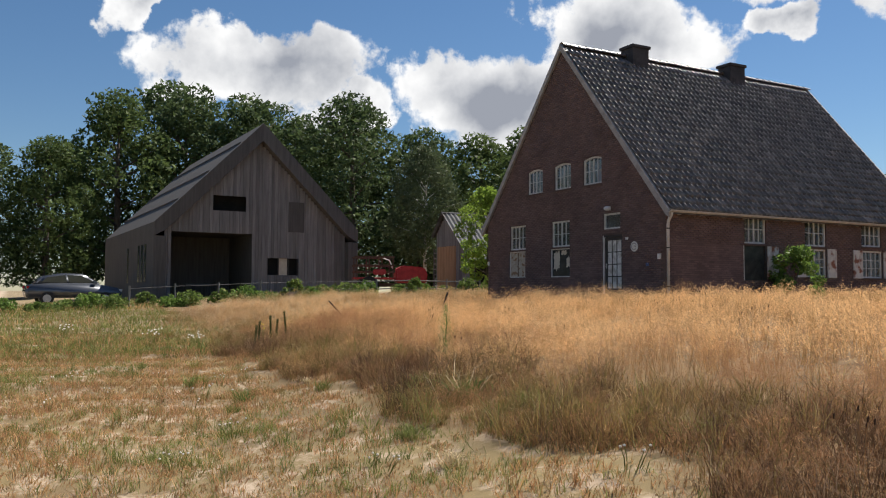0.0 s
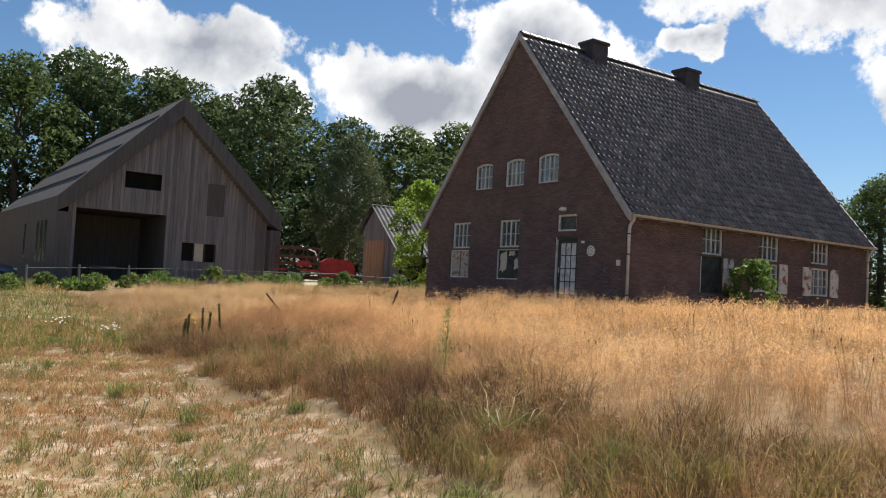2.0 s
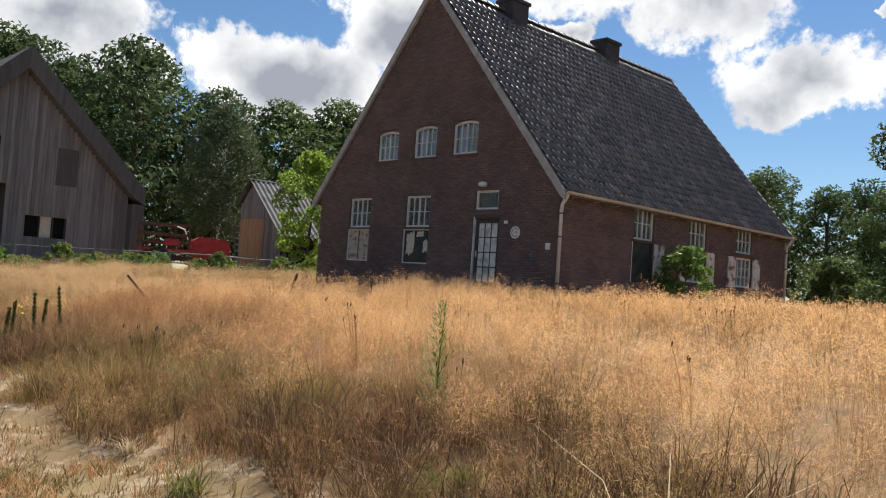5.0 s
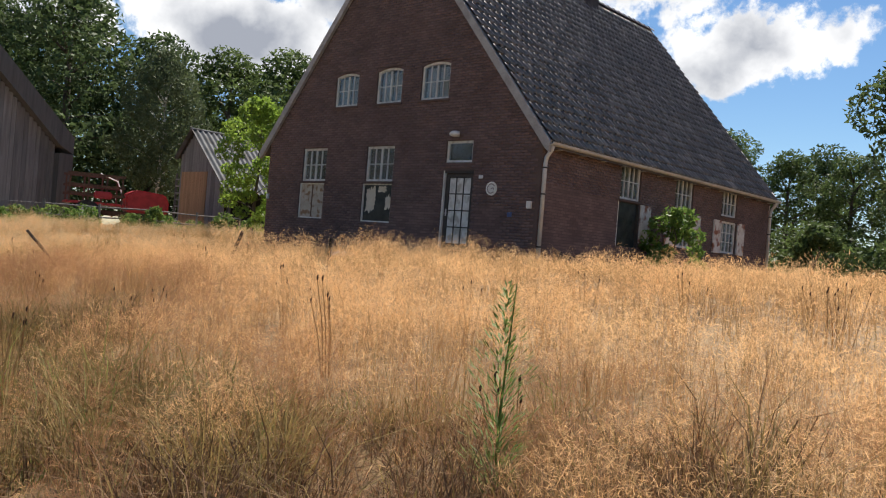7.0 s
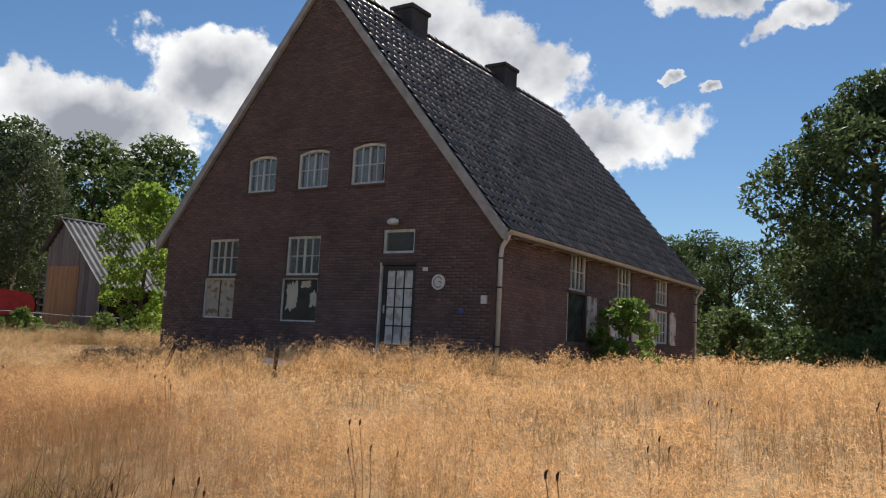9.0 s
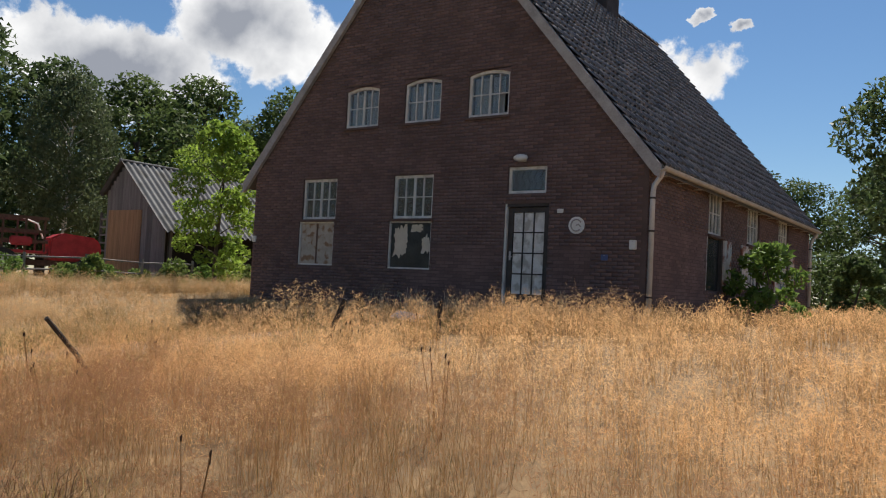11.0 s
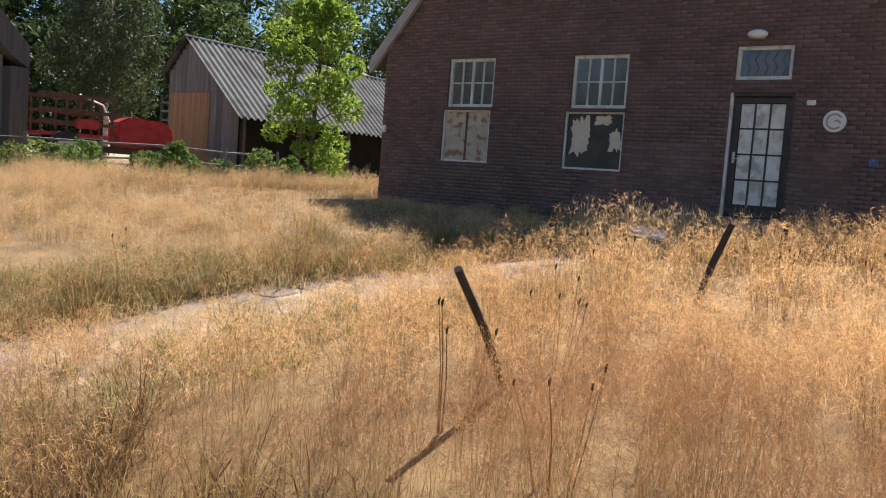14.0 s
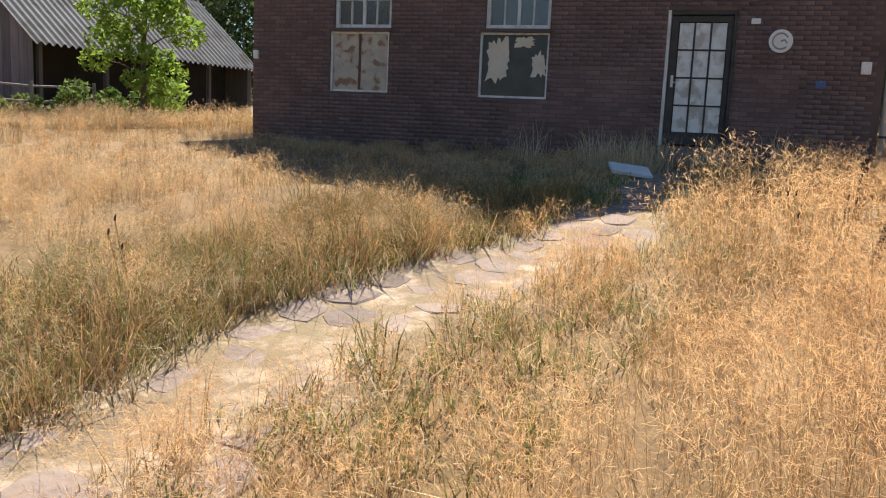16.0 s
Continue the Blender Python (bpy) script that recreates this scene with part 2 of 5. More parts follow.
M_GREENGRASS = mat("green grass blades", (0.10, 0.13, 0.035), (0.25, 0.26, 0.08), 0.6, 0.6, bump=0, translucent=0.35, vary=0.3)
M_STRAW = mat("bleached straw", (0.50, 0.40, 0.24), (0.72, 0.60, 0.40), 3, 0.7, bump=0, translucent=0.25, vary=0.2)
M_BROWNSEED = mat("dark brown seed heads", (0.035, 0.02, 0.012), (0.10, 0.055, 0.03), 9, 0.9, bump=0, vary=0.3)
M_FLOWER = mat("off white flower heads", (0.62, 0.60, 0.52), (0.80, 0.78, 0.72), 9, 0.8, bump=0, vary=0.1)
M_YELLOW = mat("yellow flowers", (0.6, 0.42, 0.03), (0.8, 0.62, 0.06), 9, 0.8, bump=0)


def ground_mat():
    m = mat("dry sandy ground", (0.30, 0.225, 0.155), (0.52, 0.415, 0.31), 5.0, 0.95, bump=0.6, fine=90)
    nt = m.node_tree
    N, L = nt.nodes.new, nt.links.new
    base = nt.nodes["Principled BSDF"].inputs["Base Color"].links[0].from_socket
    geo = N("ShaderNodeTexCoord")
    n1, n2, mr, mx, rp = N("ShaderNodeTexNoise"), N("ShaderNodeTexNoise"), N("ShaderNodeMapRange"), N("ShaderNodeMix"), N("ShaderNodeValToRGB")
    n1.inputs["Scale"].default_value, n1.inputs["Detail"].default_value, n1.inputs["Roughness"].default_value = 2.6, 12, 0.75
    n2.inputs["Scale"].default_value, n2.inputs["Detail"].default_value = 0.5, 8
    for n in (n1, n2):
        L(geo.outputs["Object"], n.inputs["Vector"])
    mr.inputs["From Min"].default_value, mr.inputs["From Max"].default_value = 0.49, 0.62
    L(n1.outputs[0], mr.inputs["Value"])
    rp.color_ramp.elements[0].position, rp.color_ramp.elements[0].color = 0.35, (0.15, 0.10, 0.05, 1)
    rp.color_ramp.elements[1].position, rp.color_ramp.elements[1].color = 0.65, (0.22, 0.165, 0.075, 1)
    L(n2.outputs[0], rp.inputs[0])
    mx.data_type = "RGBA"
    L(mr.outputs[0], mx.inputs[0])
    L(rp.outputs[0], mx.inputs[6])
    L(base, mx.inputs[7])
    at, m2, th = N("ShaderNodeAttribute"), N("ShaderNodeMix"), N("ShaderNodeValToRGB")
    at.attribute_name = "thatch"
    m2.data_type = "RGBA"
    th.color_ramp.elements[0].position, th.color_ramp.elements[0].color = 0.35, (0.12, 0.075, 0.035, 1)
    th.color_ramp.elements[1].position, th.color_ramp.elements[1].color = 0.65, (0.26, 0.165, 0.075, 1)
    L(n1.outputs[0], th.inputs[0])
    L(at.outputs["Fac"], m2.inputs[0])
    L(mx.outputs[2], m2.inputs[6])
    L(th.outputs[0], m2.inputs[7])
    a3, m3 = N("ShaderNodeAttribute"), N("ShaderNodeMix")
    a3.attribute_name = "road"
    m3.data_type = "RGBA"
    L(a3.outputs["Fac"], m3.inputs[0])
    L(m2.outputs[2], m3.inputs[6])
    L(base, m3.inputs[7])
    L(m3.outputs[2], nt.nodes["Principled BSDF"].inputs["Base Color"])
    return m


M_GROUND = ground_mat()


# ---- small builders ----
def link_bm(name, bm, material, parent=None, label="", smooth=False):
    me = bpy.data.meshes.new(name)
    bmesh.ops.recalc_face_normals(bm, faces=bm.faces)
    bm.to_mesh(me)
    bm.free()
    me.materials.append(material)
    if smooth:
        for p in me.polygons:
            p.use_smooth = True
    ob = new(name, me)
    if parent:
        ob.parent = parent
    if label:
        tagged(ob, label)
    return ob


def part(name, bm, material, parent, label="", smooth=False):
    return link_bm(name, bm, material, parent, label, smooth)


def thing(name, label, category, m=None, group="", kind=""):
    e = new(name)
    e.empty_display_size = 0.2
    if m is not None:
        e.matrix_world = m
    return tagged(e, label, category, group, kind)


def box(x0, x1, y0, y1, z0, z1, bevel=0.0, bm=None):
    one = bmesh.new()
    bmesh.ops.create_cube(one, size=1)
    for v in one.verts:
        v.co = ((x0 + x1) / 2 + v.co.x * (x1 - x0), (y0 + y1) / 2 + v.co.y * (y1 - y0), (z0 + z1) / 2 + v.co.z * (z1 - z0))
    if bevel:
        bmesh.ops.bevel(one, geom=one.edges[:], offset=bevel, segments=2, affect="EDGES")
    if bm is None:
        return one
    me = bpy.data.meshes.new("t")
    one.to_mesh(me)
    one.free()
    bm.from_mesh(me)
    bpy.data.meshes.remove(me)
    return bm


def prism(poly, axis, a, b):
    """A polygon in two axes, extruded along the third from a to b."""
    bm = bmesh.new()
    def place(p, c):
        return {"x": (c, p[0], p[1]), "y": (p[0], c, p[1]), "z": (p[0], p[1], c)}[axis]
    v0 = [bm.verts.new(place(p, a)) for p in poly]
    v1 = [bm.verts.new(place(p, b)) for p in poly]
    bm.faces.new(v0)
    bm.faces.new(v1[::-1])
    for i in range(len(poly)):
        j = (i + 1) % len(poly)
        bm.faces.new((v0[i], v0[j], v1[j], v1[i]))
    return bm


def rod(points, radii, sides=8, bm=None):
    """A round bar through points."""
    bm = bm or bmesh.new()
    rings = []
    for i, p in enumerate(points):
        p = Vector(p)
        d = (Vector(points[min(i + 1, len(points) - 1)]) - Vector(points[max(i - 1, 0)])).normalized()
        u = d.orthogonal().normalized()
        w = d.cross(u)
        r = radii[i] if isinstance(radii, (list, tuple)) else radii
        rings.append([bm.verts.new(p + r * (math.cos(2 * math.pi * k / sides) * u + math.sin(2 * math.pi * k / sides) * w)) for k in range(sides)])
    for a, b in zip(rings, rings[1:]):
        best = min(range(sides), key=lambda s: sum((a[k].co - b[(k + s) % sides].co).length for k in range(sides)))
        for k in range(sides):
            bm.faces.new((a[k], a[(k + 1) % sides], b[(k + 1 + best) % sides], b[(k + best) % sides]))
    bm.faces.new(rings[0][::-1])
    bm.faces.new(rings[-1])
    return bm


def mesh_np(name, verts, faces, mats, index=None, parent=None):
    """One mesh from arrays of triangles or quads."""
    me = bpy.data.meshes.new(name)
    verts, faces = np.asarray(verts, dtype=np.float32), np.asarray(faces, dtype=np.int32)
    k = faces.shape[1]
    me.vertices.add(len(verts))
    me.vertices.foreach_set("co", verts.ravel())
    me.loops.add(faces.size)
    me.loops.foreach_set("vertex_index", faces.ravel())
    me.polygons.add(len(faces))
    me.polygons.foreach_set("loop_start", np.arange(0, faces.size, k, dtype=np.int32))
    me.polygons.foreach_set("loop_total", np.full(len(faces), k, dtype=np.int32))
    for m in mats:
        me.materials.append(m)
    if index is not None:
        me.polygons.foreach_set("material_index", np.asarray(index, dtype=np.int32))
    me.update(calc_edges=True)
    ob = new(name, me)
    if parent:
        ob.parent = parent
    return ob


rng = np.random.default_rng(5)


# ---- ground ----
def ground_z(x, y):
    """Height of the ground: low along the track, rising towards the house and the barn."""
    x, y = np.asarray(x, dtype=float), np.asarray(y, dtype=float)
    s = np.clip(-x / 21, 0, 1)
    d = np.clip(y + 0.245 * x, 0, None)
    a = 1 - np.exp(-(d / 6) ** 1.2)
    u = np.clip((-x - 20) / 24, 0, 1)
    b = 0.9 * u * u * (3 - 2 * u) * (0.5 + 0.5 * np.clip((y - 2) / 9, 0, 1))
    lumps = 0.035 * np.sin(1.7 * x + 0.6 * y) * np.cos(1.3 * y - 0.4 * x) + 0.02 * np.sin(3.9 * x - 2.1 * y)
    return 0.13 * s + 1.15 * (1 - (1 - a) * (1 - b)) + lumps


def gz(x, y):
    return float(ground_z(x, y))


def meadow_edge(x):
    """y at which the tall grass begins."""
    x = np.asarray(x, dtype=float)
    return 3.15 - 0.095 * x + 0.25 * np.sin(1.1 * x) + 0.12 * np.sin(2.9 * x + 1)


def road_edge(x):
    """y of the near edge of the sandy track that leads past the barn."""
    return -0.25 - 0.034 * np.asarray(x, dtype=float) + 0.08 * np.sin(np.asarray(x, dtype=float) * 0.9)


def path_x(y):
    """Middle line of the path, bending over to the door."""
    t = np.clip((np.asarray(y, dtype=float) - 8.2) / 3.8, 0, 1)
    return -22.95 + 1.0 * t * t * (3 - 2 * t)


def build_ground():
    def axis(a, b, step, far):
        near = np.arange(a, b, step)
        k = np.arange(1, 26)
        out = far * (k / 25.0) ** 2.2
        return np.concatenate((a - out[::-1], near, b - step + out))
    xs, ys = axis(-48, 8, 0.35, 900), axis(-10, 36, 0.35, 900)
    X, Y = np.meshgrid(xs, ys)
    Z = ground_z(X, Y)
    v = np.stack((X, Y, Z), -1).reshape(-1, 3)
    nx, ny = len(xs), len(ys)
    i = np.arange((nx - 1) * (ny - 1))
    q = (i // (nx - 1)) * nx + i % (nx - 1)
    f = np.stack((q, q + 1, q + 1 + nx, q + nx), -1)
    g = mesh_np("ground", v, f, [M_GROUND])
    for p in g.data.polygons:
        p.use_smooth = True
    cx = path_x(v[:, 1])
    bare = (np.abs(v[:, 0] - cx) < 0.6) & (v[:, 1] > 5) & (v[:, 1] < 17.6)
    thatch = np.clip((v[:, 1] - meadow_edge(v[:, 0])) / 0.8 + 0.3, 0, 1) * ~bare
    g.data.attributes.new("thatch", "FLOAT", "POINT").data.foreach_set("value", thatch.astype(np.float32))
    rd = road_edge(v[:, 0]) - v[:, 1]
    g.data.attributes.new("road", "FLOAT", "POINT").data.foreach_set("value", (np.clip(rd / 0.3, 0, 1) * np.clip((3.2 - rd) / 0.3, 0, 1) + bare * 0.2).astype(np.float32))
    tagged(g, "dry sandy ground with sparse thatch rising towards the house", "ground", kind="structure")


build_ground()

# ---- brick house ----
HX0, HX1, HY0, HY1 = -29.68, -19.42, 18.75, 32.25
HB, EAVE, PEAK, RIDGE = 0.9, 4.35, 10.6, -24.62
SLOPE = math.atan2(PEAK - EAVE, HX1 - RIDGE)
# openings on the gable: x0, x1, z0, z1, arched
GABLE_OPEN = [(-28.05, -26.97, 3.18, 4.13, 0), (-28.12, -27.0, 2.1, 3.12, 0), (-25.3, -24.22, 3.18, 4.13, 0), (-25.38, -24.22, 2.08, 3.12, 0),
              (-22.38, -21.5, 3.66, 4.2, 0), (-22.42, -21.42, 1.45, 3.46, 0),
              (-26.83, -25.85, 5.28, 6.22, 1), (-25.12, -24.13, 5.28, 6.24, 1), (-23.44, -22.44, 5.28, 6.25, 1)]
SIDE_OPEN = [(22.25, 23.3, 3.17, 4.14, 0), (22.2, 23.3, 1.95, 3.1, 0), (25.26, 26.4, 3.17, 4.11, 0), (25.26, 26.4, 2.1, 3.08, 0), (28.38, 29.54, 3.25, 4.08, 0), (28.4, 29.6, 2.1, 3.1, 0)]
WALL = 0.24


def wall_with_holes(name, holes, u0, u1, z0, z1, inside, place, label):
    """A wall slab cut on a grid round its openings; inside(u, z) tells what belongs to the wall."""
    us = sorted({u0, u1, *[h[0] for h in holes], *[h[1] for h in holes]})
    zs = sorted({z0, z1, *[h[2] for h in holes], *[h[3] for h in holes]})
    bm = bmesh.new()
    for a, b in zip(us, us[1:]):
        for c, d in zip(zs, zs[1:]):
            mu, mz = (a + b) / 2, (c + d) / 2
            if any(h[0] < mu < h[1] and h[2] < mz < h[3] for h in holes):
                continue
            poly = inside(a, b, c, d)
            if len(poly) < 3:
                continue
            n = len(poly)
            v0 = [bm.verts.new(place(u, 0.0, z)) for u, z in poly]
            v1 = [bm.verts.new(place(u, WALL, z)) for u, z in poly]
            bm.faces.new(v0)
            bm.faces.new(v1[::-1])
            for i in range(n):
                bm.faces.new((v0[i], v0[(i + 1) % n], v1[(i + 1) % n], v1[i]))
    ob = link_bm(name, bm, M_MORTAR)
    return tagged(ob, label, "wall", kind="structure")


def gable_half(z):
    return (HX1 - RIDGE) if z <= EAVE else max(0.0, (PEAK - 0.06 - z) / math.tan(SLOPE))


def clip_gable(a, b, c, d):
    poly = [(a, c), (b, c), (b, d), (a, d)]
    for side in (1, -1):
        k = math.tan(SLOPE)
        def f(p):
            return (PEAK - 0.06) - p[1] - k * side * (p[0] - RIDGE)
        out = []
        for i, p in enumerate(poly):
            q = poly[(i + 1) % len(poly)]
            fp, fq = f(p), f(q)
            if fp >= 0:
                out.append(p)
            if fp * fq < 0:
                t = fp / (fp - fq)
                out.append((p[0] + t * (q[0] - p[0]), p[1] + t * (q[1] - p[1])))
        poly = out
        if not poly:
            break
    return poly


def plain_rect(a, b, c, d):
    return [(a, c), (b, c), (b, d), (a, d)]


wall_front = wall_with_holes("wall_front", GABLE_OPEN, HX0, HX1, HB, PEAK, clip_gable, lambda u, w, z: (u, HY0 + w, z), "dark brown brick gable wall with nine openings")
wall_back = wall_with_holes("wall_back", [], HX0, HX1, HB, PEAK, clip_gable, lambda u, w, z: (u, HY1 - w, z), "dark brown brick rear gable wall")
wall_side = wall_with_holes("wall_side", SIDE_OPEN, HY0 + WALL, HY1 - WALL, HB, EAVE, plain_rect, lambda u, w, z: (HX1 - w, u, z), "dark brown brick side wall with shuttered windows")
wall_far = wall_with_holes("wall_far", [], HY0 + WALL, HY1 - WALL, HB, EAVE, plain_rect, lambda u, w, z: (HX0 + w, u, z), "dark brown brick long wall")

tagged(link_bm("floor", box(HX0 + WALL, HX1 - WALL, HY0 + WALL, HY1 - WALL, HB, 1.45), M_ROOM), "dusty floor inside the brick house", "floor", kind="structure")
tagged(link_bm("ceiling", box(HX0 + WALL, HX1 - WALL, HY0 + WALL, HY1 - WALL, 4.4, 4.55), M_ROOM), "dim plaster ceiling inside the brick house", "ceiling", kind="structure")


def roof_slab(name, side):
    k = math.tan(SLOPE)
    e = (HX1 - RIDGE) + 0.22
    poly = [(RIDGE, PEAK), (RIDGE + side * e, PEAK - k * e), (RIDGE + side * e, PEAK - k * e - 0.12), (RIDGE, PEAK - 0.16)]
    ob = link_bm(name, prism(poly, "y", HY0 - 0.05, HY1 + 0.05), M_TILE)
    return tagged(ob, "steep roof slope under dark weathered pantiles", "roof", kind="structure")


roof_right, roof_left = roof_slab("roof_right", 1), roof_slab("roof_left", -1)

# pantiles: S-shaped, laid in overlapping rows
TW, TL = 0.235, 0.315
ROOF_LEN = (HX1 - RIDGE + 0.22) / math.cos(SLOPE)


def tile_arrays():
    n = 6
    v = []
    for j, (l, lift) in enumerate(((0.0, 0.078), (TL + 0.05, 0.022))):
        for i in range(n + 1):
            t = i / n
            h = 0.046 * math.sin(2 * math.pi * t + 0.4) + 0.02 * (t > 0.9)
            v.append((l, t * (TW + 0.01), h + lift))
    for i in range(n + 1):
        l, w, h = v[i]
        v.append((l, w, h - 0.022))
    f = [(i, i + 1, n + 2 + i, n + 1 + i) for i in range(n)] + [(2 * n + 2 + i, 2 * n + 3 + i, i + 1, i) for i in range(n)]
    return np.array(v), np.array(f)


def lay_tiles(side, roof, singles):
    tv, tf = tile_arrays()
    rows, cols = int(ROOF_LEN / TL), int((HY1 - HY0 + 0.1) / TW)
    me = None
    vs, fs, count = [], [], 0
    up = Vector((-side * math.cos(SLOPE), 0, math.sin(SLOPE)))
    nrm = Vector((side * math.sin(SLOPE), 0, math.cos(SLOPE)))
    foot = Vector((RIDGE + side * (HX1 - RIDGE + 0.22), 0, PEAK - math.tan(SLOPE) * (HX1 - RIDGE + 0.22)))
    R = np.array([[up[i], (0, 1, 0)[i], nrm[i]] for i in range(3)])
    for r in range(rows):
        for c in range(cols):
            o = foot + up * (r * TL - 0.03 + rng.normal(0, 0.006)) + nrm * rng.normal(0.004, 0.005)
            o.y = HY0 - 0.05 + c * TW
            if singles and r < 12 and c < 25:
                if me is None:
                    me = bpy.data.meshes.new("tile")
                    me.from_pydata([tuple(p) for p in tv], [], [tuple(int(i) for i in q) for q in tf])
                    me.materials.append(M_TILE)
                    for q in me.polygons:
                        q.use_smooth = True
                t = new("tile", me)
                t.parent = roof
                t.matrix_world = Matrix(((R[0][0], R[0][1], R[0][2], o.x), (R[1][0], R[1][1], R[1][2], o.y), (R[2][0], R[2][1], R[2][2], o.z), (0, 0, 0, 1)))
            else:
                w = tv @ R.T
                w = w + np.array(o) + nrm[0] * 0
                vs.append(w)
                fs.append(tf + count)
                count += len(tv)
    ob = mesh_np("tiles", np.concatenate(vs), np.concatenate(fs), [M_TILE], parent=roof)
    for q in ob.data.polygons:
        q.use_smooth = True
    tagged(ob, kind="stuff")


def ridge_tiles():
    row = thing("ridge_tiles", "row of dark half-round clay ridge tiles on the roof", "roof ridge", kind="structure")
    bm = bmesh.new()
    n = 7
    a = [bm.verts.new((0.15 * math.cos(math.pi * i / n), 0.0, 0.13 * math.sin(math.pi * i / n))) for i in range(n + 1)]
    b = [bm.verts.new((0.12 * math.cos(math.pi * i / n), 0.42, 0.10 * math.sin(math.pi * i / n))) for i in range(n + 1)]
    c = [bm.verts.new((v.co.x * 0.8, 0, v.co.z * 0.8)) for v in a]
    for i in range(n):
        bm.faces.new((a[i], a[i + 1], b[i + 1], b[i]))
        bm.faces.new((c[i + 1], a[i + 1], a[i], c[i]))
    first = part("ridge_tile", bm, M_TILE, row)
    y = HY0 - 0.05
    first.location = (RIDGE, y, PEAK - 0.01)
    while y < HY1 - 0.4:
        y += 0.37
        o = new("ridge_tile", first.data)
        o.parent, o.location = row, (RIDGE, y, PEAK - 0.01 + rng.normal(0, 0.006))


ridge_tiles()


def verge(side, y, name):
    """Pale mortared edge strip along a gable slope."""
    k = math.tan(SLOPE)
    e = (HX1 - RIDGE) + 0.24
    poly = [(RIDGE, PEAK + 0.05), (RIDGE + side * e, PEAK + 0.05 - k * e), (RIDGE + side * e, PEAK - 0.2 - k * e), (RIDGE + side * (e - 0.1), PEAK - 0.26 - k * (e - 0.1)), (RIDGE, PEAK - 0.2)]
    ob = link_bm(name, prism(poly, "y", y - 0.06, y + 0.03), M_VERGE)
    tagged(ob, "pale weathered verge board along the gable edge", "trim", kind="structure")


for side in (1, -1):
    verge(side, HY0 - 0.055, "trim")
    verge(side, HY1 + 0.085, "trim")


def chimney(y, w):
    m = thing("chimney", "short sooty brick chimney on the roof ridge", "chimney", group="chimneys on the ridge")
    x0, x1 = RIDGE - 0.22, RIDGE + 0.46
    part("brickwork", box(x0, x1, y, y + w, PEAK - 0.9, PEAK + 0.28, 0.01), M_SOOT, m)
    part("cap", box(x0 - 0.06, x1 + 0.06, y - 0.06, y + w + 0.06, PEAK + 0.28, PEAK + 0.40, 0.02), M_SOOT, m)
    part("flashing", box(x0 - 0.05, x1 + 0.05, y - 0.05, y + w + 0.05, PEAK - 0.9, PEAK - 0.5, 0.01), M_SOOT, m, "dark lead flashing")


chimney(21.75, 0.8)
chimney(27.0, 0.85)


def gutter():
    g = thing("gutter", "grey zinc half-round gutter under the eave", "gutter")
    n = 8
    x, z = HX1 + 0.27, EAVE - 0.27
    bm = bmesh.new()
    rings = []
    for y in (HY0 - 0.1, HY1 + 0.12):
        outer = [bm.verts.new((x + 0.075 * math.cos(math.pi + math.pi * i / n), y, z + 0.075 * math.sin(math.pi + math.pi * i / n))) for i in range(n + 1)]
        inner = [bm.verts.new((x + 0.065 * math.cos(math.pi + math.pi * i / n), y, z + 0.065 * math.sin(math.pi + math.pi * i / n))) for i in range(n + 1)]
        rings.append((outer, inner))
    (o0, i0), (o1, i1) = rings
    for i in range(n):
        bm.faces.new((o0[i], o0[i + 1], o1[i + 1], o1[i]))
        bm.faces.new((i0[i + 1], i0[i], i1[i], i1[i + 1]))
        bm.faces.new((o0[i], i0[i], i0[i + 1], o0[i + 1]))
        bm.faces.new((o1[i + 1], i1[i + 1], i1[i], o1[i]))
    part("trough", bm, M_ZINC, g)
    part("fascia", box(HX1 + 0.13, HX1 + 0.19, HY0 - 0.02, HY1 + 0.02, EAVE - 0.36, EAVE - 0.2), M_VERGE, g, "pale fascia board")
    for i in range(14):
        y = HY0 + 0.5 + i * 0.98
        part("bracket", box(HX1 - 0.0, HX1 + 0.2, y - 0.012, y + 0.012, EAVE - 0.385, EAVE - 0.365), M_ZINC, g)


gutter()


def downpipe(y):
    d = thing("downpipe", "pale grey downpipe at the corner of the house", "downpipe", group="downpipes")
    x = HX1 + 0.07
    part("pipe", rod([(HX1 + 0.25, y, EAVE - 0.3), (HX1 + 0.22, y, EAVE - 0.42), (x + 0.02, y, EAVE - 0.6), (x, y, EAVE - 0.75), (x, y, 1.0)], 0.05, 10), M_ZINC, d, smooth=True)
    for z in (1.7, 2.9, 3.5):
        part("clip", rod([(x, y, z), (x, y, z + 0.035)], 0.058, 10), M_DARKWOOD, d)


downpipe(HY0 + 0.04)
downpipe(HY1 - 0.1)


